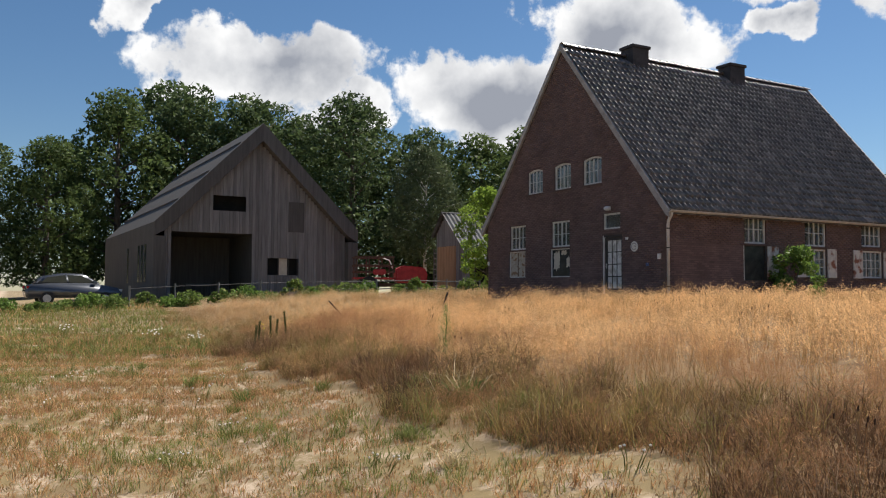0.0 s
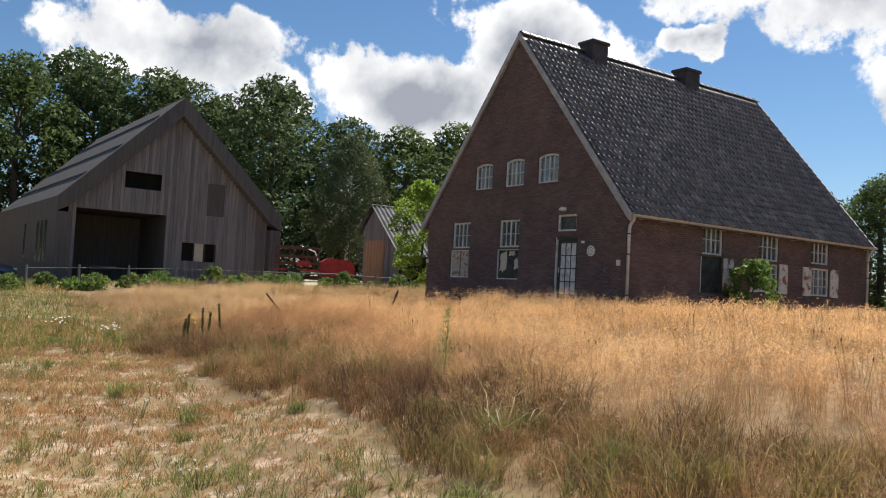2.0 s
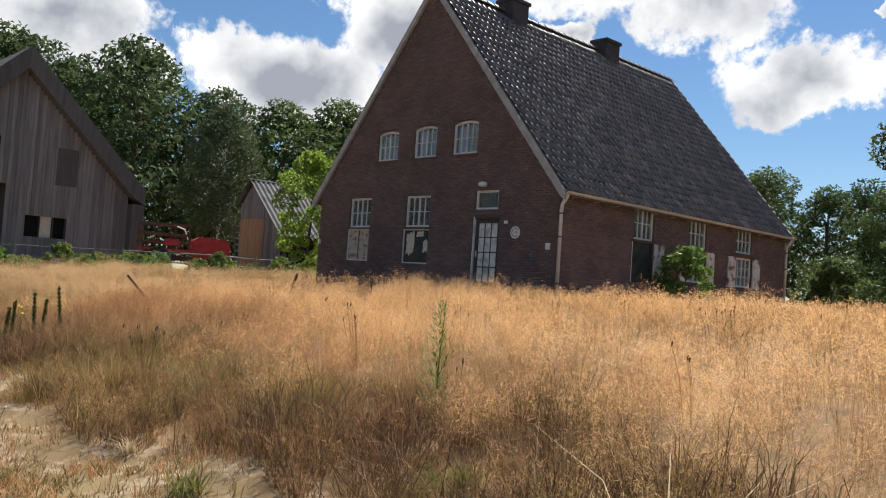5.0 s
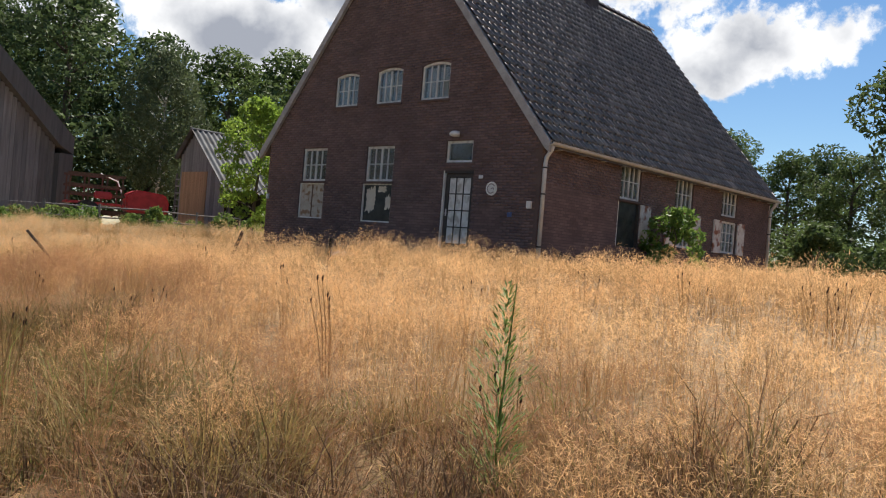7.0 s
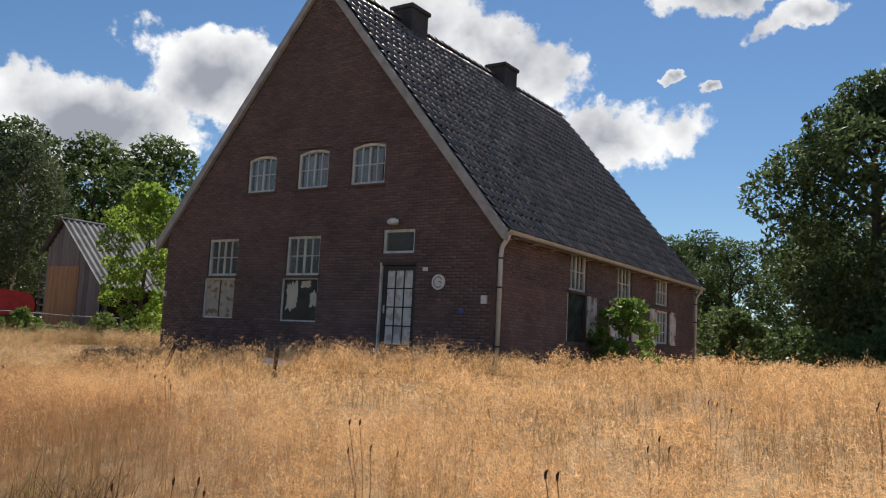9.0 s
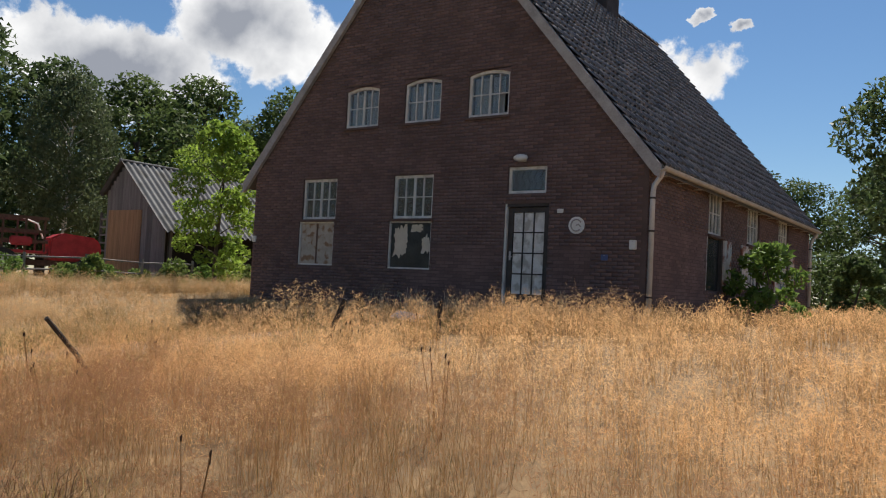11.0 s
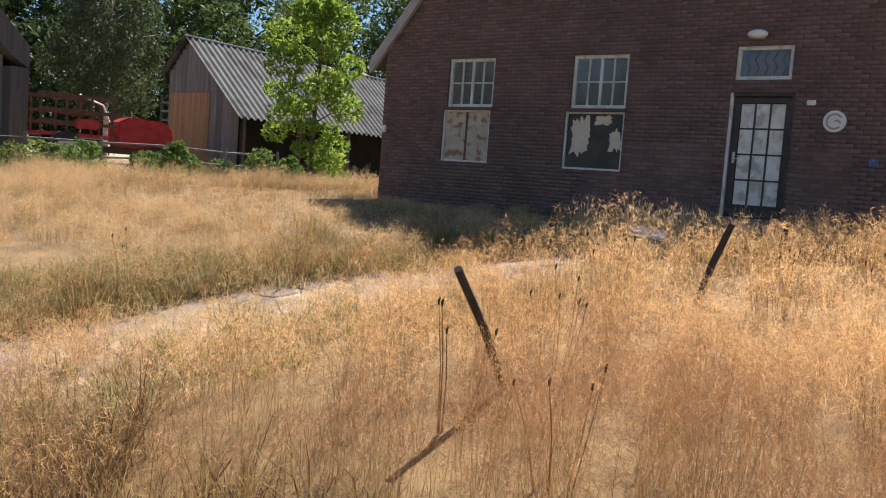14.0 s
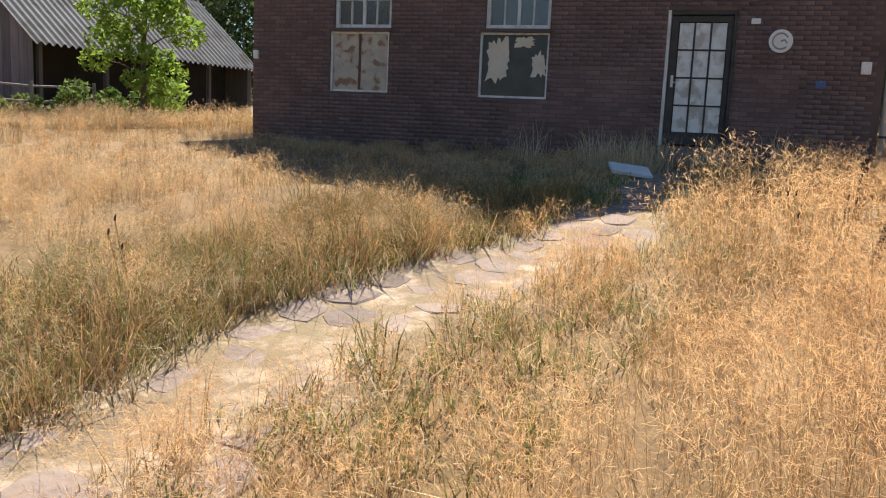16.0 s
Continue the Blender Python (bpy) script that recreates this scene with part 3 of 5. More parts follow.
# windows in a local frame: x along the wall, y inwards, z up
def window(name, m, w, h, cols, rows, arched=False, curtain=True, sill=True, missing=()):
    win = thing(name, "white flaking %s window with small panes%s" % ("arched" if arched else "rectangular", " and pale curtains" if curtain else ""), "window", m, kind="structure")
    fw, d0, d1 = 0.06, 0.05, 0.12
    rise = 0.09 if arched else 0.0
    def top(x):
        return h - rise * ((2 * x / w - 1) ** 2)
    part("window_frame", box(0, fw, d0, d1, 0, h - rise), M_WHITE, win)
    part("window_frame", box(w - fw, w, d0, d1, 0, h - rise), M_WHITE, win)
    part("window_frame", box(fw, w - fw, d0, d1, 0, fw), M_WHITE, win)
    n = 10 if arched else 1
    bm = bmesh.new()
    for i in range(n):
        a, b = w * i / n, w * (i + 1) / n
        v = [bm.verts.new(p) for p in ((a, d0 - 0.004, top(a) - fw), (b, d0 - 0.004, top(b) - fw), (b, d0 - 0.004, top(b)), (a, d0 - 0.004, top(a)), (a, d1, top(a) - fw), (b, d1, top(b) - fw), (b, d1, top(b)), (a, d1, top(a)))]
        for q in ((0, 1, 2, 3), (7, 6, 5, 4), (0, 4, 5, 1), (3, 2, 6, 7), (0, 3, 7, 4), (1, 5, 6, 2)):
            bm.faces.new([v[k] for k in q])
    part("window_frame", bm, M_WHITE, win)
    if arched:
        bm = bmesh.new()
        for i in range(10):
            a, b = w * i / 10, w * (i + 1) / 10
            v = [bm.verts.new(p) for p in ((a, 0.0, top(a)), (b, 0.0, top(b)), (b, 0.0, h + 0.02), (a, 0.0, h + 0.02), (a, 0.13, top(a)), (b, 0.13, top(b)), (b, 0.13, h + 0.02), (a, 0.13, h + 0.02))]
            for q in ((0, 1, 2, 3), (7, 6, 5, 4), (0, 4, 5, 1), (0, 3, 7, 4), (1, 5, 6, 2)):
                bm.faces.new([v[k] for k in q])
        part("arch", bm, M_BRICK, win, "brick arch over the window")
    iw, ih = w - 2 * fw, h - 2 * fw - rise * 0.3
    for c in range(1, cols):
        x = fw + iw * c / cols
        t = 0.024 if (c * 2 == cols) else 0.011
        part("muntin", box(x - t, x + t, d0 + 0.01, d1 - 0.01, fw, fw + ih), M_WHITE, win)
    for r in range(1, rows):
        z = fw + ih * r / rows
        part("muntin", box(fw, w - fw, d0 + 0.014, d1 - 0.014, z - 0.011, z + 0.011), M_WHITE, win)
    for c in range(cols):
        for r in range(rows):
            if (c, r) in missing:
                continue
            a, b = fw + iw * c / cols, fw + iw * (c + 1) / cols
            p = part("pane", box(a, b, 0.085, 0.089, fw + ih * r / rows, fw + ih * (r + 1) / rows), M_GLASS, win)
            p.visible_shadow = False
    if sill:
        part("window_sill", box(-0.04, w + 0.04, -0.05, d1, -0.06, -0.004, 0.008), M_MORTAR, win)
    if curtain:
        for a, b in ((fw, w * 0.44), (w * 0.5, w * (0.78 if missing else 0.95))):
            bm = bmesh.new()
            k = 14
            rows_v = []
            for z in (0.02, h - 0.08 - rise * 0.4):
                rows_v.append([bm.verts.new((a + (b - a) * i / k, 0.19 + 0.022 * math.sin(i * 1.9), z)) for i in range(k + 1)])
            for i in range(k):
                bm.faces.new((rows_v[0][i], rows_v[0][i + 1], rows_v[1][i + 1], rows_v[1][i]))
            part("curtain", bm, M_CURTAIN, win, "pale hanging curtain")
    return win


def on_gable(i):
    o = GABLE_OPEN[i]
    return pose(o[0], HY0, o[2]), o[1] - o[0], o[3] - o[2]


def on_side(i):
    o = SIDE_OPEN[i]
    return Matrix.Translation((HX1, o[0], o[2])) @ pose(0, 0, 0, 0, 0, 90), o[1] - o[0], o[3] - o[2]


for i, k in enumerate((0, 2)):
    m, w, h = on_gable(k)
    window("window_%d" % (i + 1), m, w, h, 4, 2, curtain=False)
for i, k in enumerate((6, 7, 8)):
    m, w, h = on_gable(k)
    window("window_%d" % (i + 3), m, w, h, 4, 2, arched=True, missing=((3, 0),) if k == 8 else ())
m, w, h = on_gable(4)
trans = window("window_6", m, w, h, 1, 1, curtain=False, sill=False)
tagged(trans, "white framed transom window with a bent iron grille over the door", "window")
for i in range(5):
    x = 0.16 + i * 0.14
    part("grille", rod([(x, 0.07, 0.08), (x + 0.05, 0.07, 0.2), (x - 0.02, 0.07, 0.32), (x + 0.05, 0.07, 0.46)], 0.006, 5), M_DARKWOOD, trans, "bent iron bar")
for i, k in enumerate((0, 2, 4, 3, 5)):
    m, w, h = on_side(k)
    window("window_%d" % (i + 7), m, w, h, 4, 3 if k in (3, 5) else 2, curtain=k in (3, 5))


def ragged(w0, w1, z0, z1, n, amp, y, seed):
    """A torn sheet with an uneven outline, 3 mm thick."""
    r = random.Random(seed)
    cx, cz = (w0 + w1) / 2, (z0 + z1) / 2
    pts = []
    for i in range(n):
        a = 2 * math.pi * i / n
        s = 1 - amp * r.random()
        c, d = math.cos(a), math.sin(a)
        q = max(abs(c), abs(d))
        pts.append((cx + (w1 - w0) / 2 * c / q * s, cz + (z1 - z0) / 2 * d / q * s))
    return prism(pts, "y", y, y + 0.003)


def boarded(name, k, label):
    m, w, h = on_gable(k)
    win = thing(name, label, "window", m, kind="structure")
    t = 0.035
    for a in ((0, t, 0, h), (w - t, w, 0, h), (t, w - t, 0, t), (t, w - t, h - t, h)):
        part("window_frame", box(a[0], a[1], 0.03, 0.1, a[2], a[3]), M_WHITE, win)
    return win, w, h, t


win, w, h, t = boarded("window_12", 1, "boarded lower window with two rust-stained grey panels")
part("panel", box(t, w / 2 - 0.03, 0.06, 0.08, t, h - t, 0.004), M_BOARD, win)
part("panel", box(w / 2 + 0.015, w - t, 0.055, 0.075, t, h - t, 0.004), M_BOARD, win)
part("batten", box(w / 2 - 0.03, w / 2 + 0.015, 0.05, 0.09, t, h - t), M_RUST, win)
win, w, h, t = boarded("window_13", 3, "dark lower window pane with peeling cream film")
part("pane", box(t, w - t, 0.075, 0.085, t, h - t), M_BLACKPANE, win)
part("film", ragged(0.09, 0.52, 0.22, 0.99, 34, 0.35, 0.07, 3), M_PEEL, win, "torn cream film")
part("film", ragged(0.56, 0.92, 0.80, 0.99, 26, 0.4, 0.07, 8), M_PEEL, win, "torn cream film")
part("film", ragged(0.86, 1.13, 0.32, 0.78, 26, 0.45, 0.07, 5), M_PEEL, win, "torn cream film")
# first side window's lower part: boarded dark with one open white shutter
m, w, h = on_side(1)
win = thing("window_14", "dark boarded lower side window with worn white frame", "window", m, kind="structure")
part("window_frame", box(0, 0.035, 0.0, 0.1, 0, h), M_WHITE, win)
part("window_frame", box(w - 0.06, w, 0.0, 0.1, 0, h), M_DARKWOOD, win)
part("panel", box(0.06, w - 0.06, 0.06, 0.08, 0, h), M_BLACKPANE, win)


def shutter(y0, y1, z0, z1, label):
    s = thing("shutter", label, "shutter", Matrix.Translation((HX1 + 0.03, y0, z0)) @ pose(0, 0, 0, 0, 0, 90), group="window shutters")
    w, h = y1 - y0, z1 - z0
    part("board", box(0.03, w - 0.03, -0.012, 0.012, 0.03, h - 0.03), M_SHUTTER, s)
    for a in ((0, 0.06, 0, h), (w - 0.06, w, 0, h), (0.06, w - 0.06, 0, 0.07), (0.06, w - 0.06, h - 0.07, h), (0.06, w - 0.06, h * 0.48, h * 0.54)):
        part("rail", box(a[0], a[1], -0.024, 0.02, a[2], a[3], 0.004), M_SHUTTER, s)
    return s


for y0, y1 in ((23.32, 23.85), (24.72, 25.24), (26.42, 26.9), (27.85, 28.37), (29.62, 30.15)):
    shutter(y0, y1, 2.08, 3.1, "worn white wooden shutter with rust-red stains beside the window")


def front_door():
    o = GABLE_OPEN[5]
    d = thing("door_1", "dark glazed door with twelve dirty white panes", "door", pose(o[0], HY0, o[2]), kind="structure")
    w, h = o[1] - o[0], o[3] - o[2]
    part("door_frame", box(0, 0.045, 0.02, 0.14, 0, h), M_WHITE, d, "flaking white door post")
    part("door_frame", box(w - 0.05, w, 0.02, 0.14, 0, h), M_DARKWOOD, d)
    part("door_frame", box(0.045, w - 0.05, 0.02, 0.14, h - 0.06, h), M_DARKWOOD, d)
    x0, x1, z0, z1 = 0.16, w - 0.13, 0.2, h - 0.16
    for a in ((0.05, x0, 0.03, h - 0.07), (x1, w - 0.06, 0.03, h - 0.07), (x0, x1, 0.03, z0), (x0, x1, z1, h - 0.07)):
        part("stile", box(a[0], a[1], 0.08, 0.13, a[2], a[3]), M_DARKWOOD, d)
    for c in range(1, 3):
        x = x0 + (x1 - x0) * c / 3
        part("muntin", box(x - 0.014, x + 0.014, 0.085, 0.125, z0, z1), M_DARKWOOD, d)
    for r in range(1, 4):
        z = z0 + (z1 - z0) * r / 4
        part("muntin", box(x0, x1, 0.088, 0.122, z - 0.014, z + 0.014), M_DARKWOOD, d)
    for c in range(3):
        for r in range(4):
            part("pane", box(x0 + (x1 - x0) * c / 3 + 0.014, x0 + (x1 - x0) * (c + 1) / 3 - 0.014, 0.1, 0.108, z0 + (z1 - z0) * r / 4 + 0.014, z0 + (z1 - z0) * (r + 1) / 4 - 0.014), M_FROST, d)
    part("door_handle", rod([(0.12, 0.08, 0.95), (0.12, 0.03, 0.95), (0.2, 0.025, 0.95)], 0.01, 8), M_ZINC, d)
    part("lock_plate", box(0.1, 0.14, 0.074, 0.08, 0.88, 1.06), M_ZINC, d)


front_door()
tagged(link_bm("doorstep", box(-22.5, -21.3, 18.3, 18.745, 1.0, 1.42, 0.02), M_SLAB), "worn sandy stone doorstep under the glazed door", "step", kind="structure")

# fixtures on the gable
lamp = thing("wall_lamp", "white bulkhead lamp above the transom window", "lamp", pose(-22.06, HY0, 4.36))
bm = bmesh.new()
bmesh.ops.create_uvsphere(bm, u_segments=16, v_segments=10, radius=1)
for v in bm.verts:
    v.co = (v.co.x * 0.16, -0.09 + v.co.y * 0.085, v.co.z * 0.075)
part("shade", bm, M_SIGN, lamp, smooth=True)
part("base", box(-0.1, 0.1, -0.03, 0, -0.07, 0.07, 0.01), M_ZINC, lamp)


def round_sign():
    s = thing("round_sign", "round white enamel sign with a grey emblem on the brick", "sign", pose(-20.81, HY0 - 0.012, 3.02))
    part("plate", rod([(0, 0, 0), (0, -0.02, 0)], 0.165, 28), M_SIGN, s)
    pts = [(0.11 * math.cos(a), -0.024, 0.11 * math.sin(a)) for a in [radians(30 + 15 * i) for i in range(20)]]
    part("emblem", rod(pts, 0.014, 5), M_SIGNRED, s, "faded grey ring")
    part("emblem", rod([(0.0, -0.024, 0.0), (0.05, -0.024, 0.02), (0.09, -0.024, -0.03)], 0.014, 5), M_SIGNRED, s)


round_sign()


def wall_box(name, x, z, w, h, d, material, label):
    e = thing(name, label, "wall box", pose(x, HY0 - 0.006, z))
    part("body", box(-w / 2, w / 2, -d, 0, -h / 2, h / 2, 0.006), material, e)
    part("screw", rod([(0, -d, h * 0.35), (0, -d - 0.004, h * 0.35)], 0.008, 6), M_ZINC, e)


wall_box("junction_box", -19.66, 2.66, 0.13, 0.17, 0.06, M_SIGN, "small white junction box on the brick")
wall_box("junction_box", -29.6, 2.7, 0.09, 0.15, 0.06, M_SIGN, "small white junction box at the house corner")
wall_box("name_plate", -21.17, 3.3, 0.13, 0.08, 0.02, M_SIGN, "small pale plate beside the door")
wall_box("number_plate", -20.22, 2.42, 0.14, 0.11, 0.015, M_BLUE, "small faded blue plate on the brick")


def plank_heap():
    m = pose(-22.35, 15.6, gz(-22.35, 15.6) + 0.1, 14, 6, 20)
    b = thing("loose_board", "pale loose board lying in the shaded grass", "board", m)
    part("board", box(-0.24, 0.24, -0.18, 0.18, -0.02, 0.02, 0.005), M_SIGN, b)
    part("batten", box(-0.22, 0.22, -0.03, 0.03, -0.05, -0.02), M_BOARD, b)


plank_heap()
# ---- larch barn ----
BX, BY0, BY1, BBACK = -46.4, 8.4, 20.1, -65.0
BB, BE, BP = 0.9, 5.2, 11.05
BM = (BY0 + BY1) / 2
BK = (BP - BE) / (BM - BY0)


def barn():
    b = thing("barn", "large greyed larch barn with steep gable and open bay", "barn")
    def roofz(y, drop):
        return BP - drop - BK * abs(y - BM)
    # outer hood: thick roof and side walls that project in front of the gable
    th, fw = 0.75, 0.62
    for side in (-1, 1):
        y_out = BM + side * (BY1 - BM)
        y_in = y_out - side * fw
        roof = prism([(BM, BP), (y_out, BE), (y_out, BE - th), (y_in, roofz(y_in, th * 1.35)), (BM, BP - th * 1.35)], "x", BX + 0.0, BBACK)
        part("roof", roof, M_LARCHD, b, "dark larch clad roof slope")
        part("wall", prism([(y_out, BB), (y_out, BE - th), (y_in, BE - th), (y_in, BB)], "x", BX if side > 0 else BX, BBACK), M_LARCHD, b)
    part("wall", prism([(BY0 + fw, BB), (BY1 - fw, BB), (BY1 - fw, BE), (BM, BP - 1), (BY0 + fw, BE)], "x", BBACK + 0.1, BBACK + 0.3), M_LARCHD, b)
    # boarded gable with openings: y0, y1, z0, z1
    gx = BX - 0.55
    holes = [(9.35, 13.85, BB, 4.75), (11.65, 13.45, 6.0, 6.85), (14.7, 16.6, 2.45, 3.42)]
    y = BY0 + fw
    k = 0
    while y < BY1 - fw - 0.02:
        y1 = min(y + 0.185, BY1 - fw)
        mid = (y + y1) / 2
        spans = [(BB, roofz(mid, th * 1.35) - 0.02)]
        for h in holes:
            if h[0] < mid < h[1]:
                spans = [s for a, c in spans for s in ((a, min(c, h[2])), (max(a, h[3]), c)) if s[1] - s[0] > 0.02]
        off = 0.012 * ((k * 7) % 3)
        for a, c in spans:
            part("board", box(gx - 0.03, gx + off, y + 0.004, y1 - 0.004, a, c), M_LARCH, b)
        y, k = y1, k + 1
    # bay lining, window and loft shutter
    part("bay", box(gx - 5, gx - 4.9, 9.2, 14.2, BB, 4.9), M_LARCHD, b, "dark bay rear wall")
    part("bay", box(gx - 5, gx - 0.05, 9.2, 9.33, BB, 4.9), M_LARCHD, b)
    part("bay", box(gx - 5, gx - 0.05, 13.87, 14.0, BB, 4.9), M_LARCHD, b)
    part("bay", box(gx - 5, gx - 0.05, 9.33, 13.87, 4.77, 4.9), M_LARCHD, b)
    # black sheets behind loft opening and low window, in place of indoor shade
    part("loft_shade_sheet", box(gx - 1.0, gx - 0.95, 11.6, 13.9, 5.8, 7.1), M_SHADE, b)
    part("window_back", box(gx - 0.5, gx - 0.45, 14.6, 16.7, 2.3, 3.5), M_SHADE, b)
    part("curtain", box(gx - 0.12, gx - 0.1, 15.45, 15.95, 2.45, 3.42), M_PEEL, b, "pale curtain in the low window")
    for yy in (14.72, 15.4, 16.0, 16.56):
        part("window_frame", box(gx - 0.08, gx - 0.02, yy - 0.03, yy + 0.03, 2.45, 3.42), M_DARKWOOD, b)
    part("shutter", box(gx + 0.03, gx + 0.06, 15.95, 16.9, 4.95, 6.7), M_LARCHD, b, "closed dark board shutter")
    # narrow windows in the long wall
    for xx in (-48.6, -49.6, -50.7, -54.5):
        part("window", box(xx - 0.55, xx, BY0 - 0.02, BY0 + 0.02, 2.0, 4.1), M_BLACKPANE, b)
    # roof battens on the slope
    for t in (0.22, 0.5, 0.8):
        yb, zb = BY0 + (BM - BY0) * t, BE + (BP - BE) * t
        part("batten", prism([(yb - 0.04, zb + 0.0), (yb + 0.04, zb + 0.04), (yb + 0.04, zb + 0.1), (yb - 0.04, zb + 0.06)], "x", BX - 0.6, BBACK), M_LARCHD, b)


barn()

# a few things in the barn's open bay
t = thing("garden_table", "small dark table standing in the open bay", "table", pose(-49.0, 11.3, gz(-49, 11.3)))
part("top", box(-0.4, 0.4, -0.7, 0.7, 0.7, 0.75, 0.01), M_LARCH, t)
for sx in (-0.34, 0.34):
    for sy in (-0.62, 0.62):
        part("leg", box(sx - 0.03, sx + 0.03, sy - 0.03, sy + 0.03, 0, 0.7), M_LARCHD, t)

# ---- shed ----
SX0, SX1, SY, SYB = -45.15, -41.25, 24.8, 36.0
SP, SPX, SEL, SER, SB = 6.2, -44.05, 5.05, 3.65, 1.0


def shed():
    s = thing("shed", "small timber shed with grey corrugated roof", "shed")
    x, k = SX0, 0
    while x < SX1 - 0.01:
        x1 = min(x + 0.17, SX1)
        mid = (x + x1) / 2
        top = SP - (SP - SEL) * (SPX - mid) / (SPX - SX0) if mid < SPX else SP - (SP - SER) * (mid - SPX) / (SX1 - SPX)
        fresh = SX0 + 0.15 < mid < -42.85
        if fresh:
            part("door_board", box(x + 0.004, x1 - 0.004, SY - 0.05, SY, 1.55, 4.25), M_ORANGE, s, "fresh orange larch board")
            part("board", box(x + 0.003, x1 - 0.003, SY - 0.02, SY + 0.02, 4.26, top - 0.03), M_LARCH, s)
        else:
            part("board", box(x + 0.003, x1 - 0.003, SY - 0.02 - 0.008 * (k % 2), SY + 0.02, SB, top - 0.03), M_LARCH, s)
        x, k = x1, k + 1
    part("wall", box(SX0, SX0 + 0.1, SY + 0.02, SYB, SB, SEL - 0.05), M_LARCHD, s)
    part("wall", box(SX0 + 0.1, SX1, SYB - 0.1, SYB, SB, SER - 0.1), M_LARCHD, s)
    # black sheet added as painted shade in the shed's open side
    part("open_side_shade_sheet", box(SX1 - 1.2, SX1 - 1.1, SY + 0.02, SYB - 0.1, SB, SER + 0.6), M_SHADE, s, "black sheet standing in for shade in the shed's open side")
    for i in range(5):
        y = SY + 0.3 + i * 2.75
        part("post", box(SX1 - 0.14, SX1, y - 0.07, y + 0.07, SB, SER - 0.12), M_LARCHD, s)
    # corrugated sheets: one wave mesh a slope
    for (xa, za), (xb, zb) in (((SPX, SP), (SX1 + 0.35, SER - 0.32)), ((SPX, SP), (SX0 - 0.2, SEL - 0.22))):
        n = int((SYB - SY + 0.6) / 0.05)
        v, f = [], []
        for i in range(n + 1):
            y = SY - 0.3 + i * 0.05
            w = 0.05 * math.cos(2 * math.pi * i / 6)
            v += [(xa, y, za + 0.06 + w), (xb, y, zb + 0.06 + w), (xa, y, za + 0.05 + w - 0.012), (xb, y, zb + 0.05 + w - 0.012)]
        for i in range(n):
            a = i * 4
            f += [(a, a + 1, a + 5, a + 4), (a + 6, a + 7, a + 3, a + 2)]
        r = mesh_np("roof_sheet", v, f, [M_TIN], parent=s)
        tagged(r, "grey corrugated roof sheet")
    part("ridge_cap", rod([(SPX, SY - 0.32, SP + 0.06), (SPX, SYB + 0.32, SP + 0.06)], 0.07, 8), M_TIN, s)
    for i in range(7):
        z = 1.9 + i * 0.33
        part("rack_slat", box(SX0 - 0.75, SX0 - 0.1, SY + 0.2, SY + 0.3, z, z + 0.07), M_LARCH, s, "pale stacked slat")
    part("rack_post", box(SX0 - 0.8, SX0 - 0.73, SY + 0.2, SY + 0.3, SB, 4.2), M_LARCHD, s)


shed()


# ---- machines ----
def wheel(parent, x, y, z, r, w, name="wheel"):
    t = part(name, rod([(x, y - w / 2, z), (x, y + w / 2, z)], r, 18), M_RUBBER, parent)
    part("rim", rod([(x, y - w / 2 - 0.01, z), (x, y + w / 2 + 0.01, z)], r * 0.6, 14), M_ZINC, t)
    return t


def red_machine():
    gx, gy = -41.9, 20.6
    m = thing("farm_machine", "old red farm machine with rusty rack behind the weeds", "farm machine", pose(gx, gy, gz(gx, gy), 0, 0, 72))
    bm = prism([(-0.2, 0.75), (1.5, 0.75), (1.55, 1.3), (1.35, 1.62), (0.2, 1.72), (-0.2, 1.5)], "y", -0.55, 0.55)
    bmesh.ops.bevel(bm, geom=bm.edges[:], offset=0.07, segments=2, affect="EDGES")
    part("hood", bm, M_RED, m, "red rounded hood")
    part("chassis", box(-2.4, 1.7, -0.4, 0.4, 0.55, 0.75, 0.02), M_RUST, m)
    part("deck", box(-2.5, -0.3, -0.75, 0.75, 0.95, 1.05, 0.01), M_RED, m)
    for x in (-2.4, -1.7, -1.0, -0.4):
        for y in (-0.72, 0.72):
            part("stake", box(x - 0.03, x + 0.03, y - 0.03, y + 0.03, 1.0, 2.15), M_RUST, m)
    for z in (1.3, 1.65, 2.1):
        for y in (-0.76, 0.76):
            part("rail", box(-2.5, -0.3, y - 0.02, y + 0.02, z, z + 0.1), M_RUST, m)
    part("guard", rod([(-0.3, 0.0, 1.5), (-0.5, 0, 2.0), (-1.2, 0, 2.25)], 0.03, 6), M_SIGN, m)
    part("fender", box(-1.5, -0.8, -0.9, -0.76, 1.2, 1.5, 0.05), M_RED, m)
    for x, r in ((-1.7, 0.55), (1.0, 0.42)):
        for y in (-0.7, 0.7):
            wheel(m, x, y, r, r, 0.26)


red_machine()


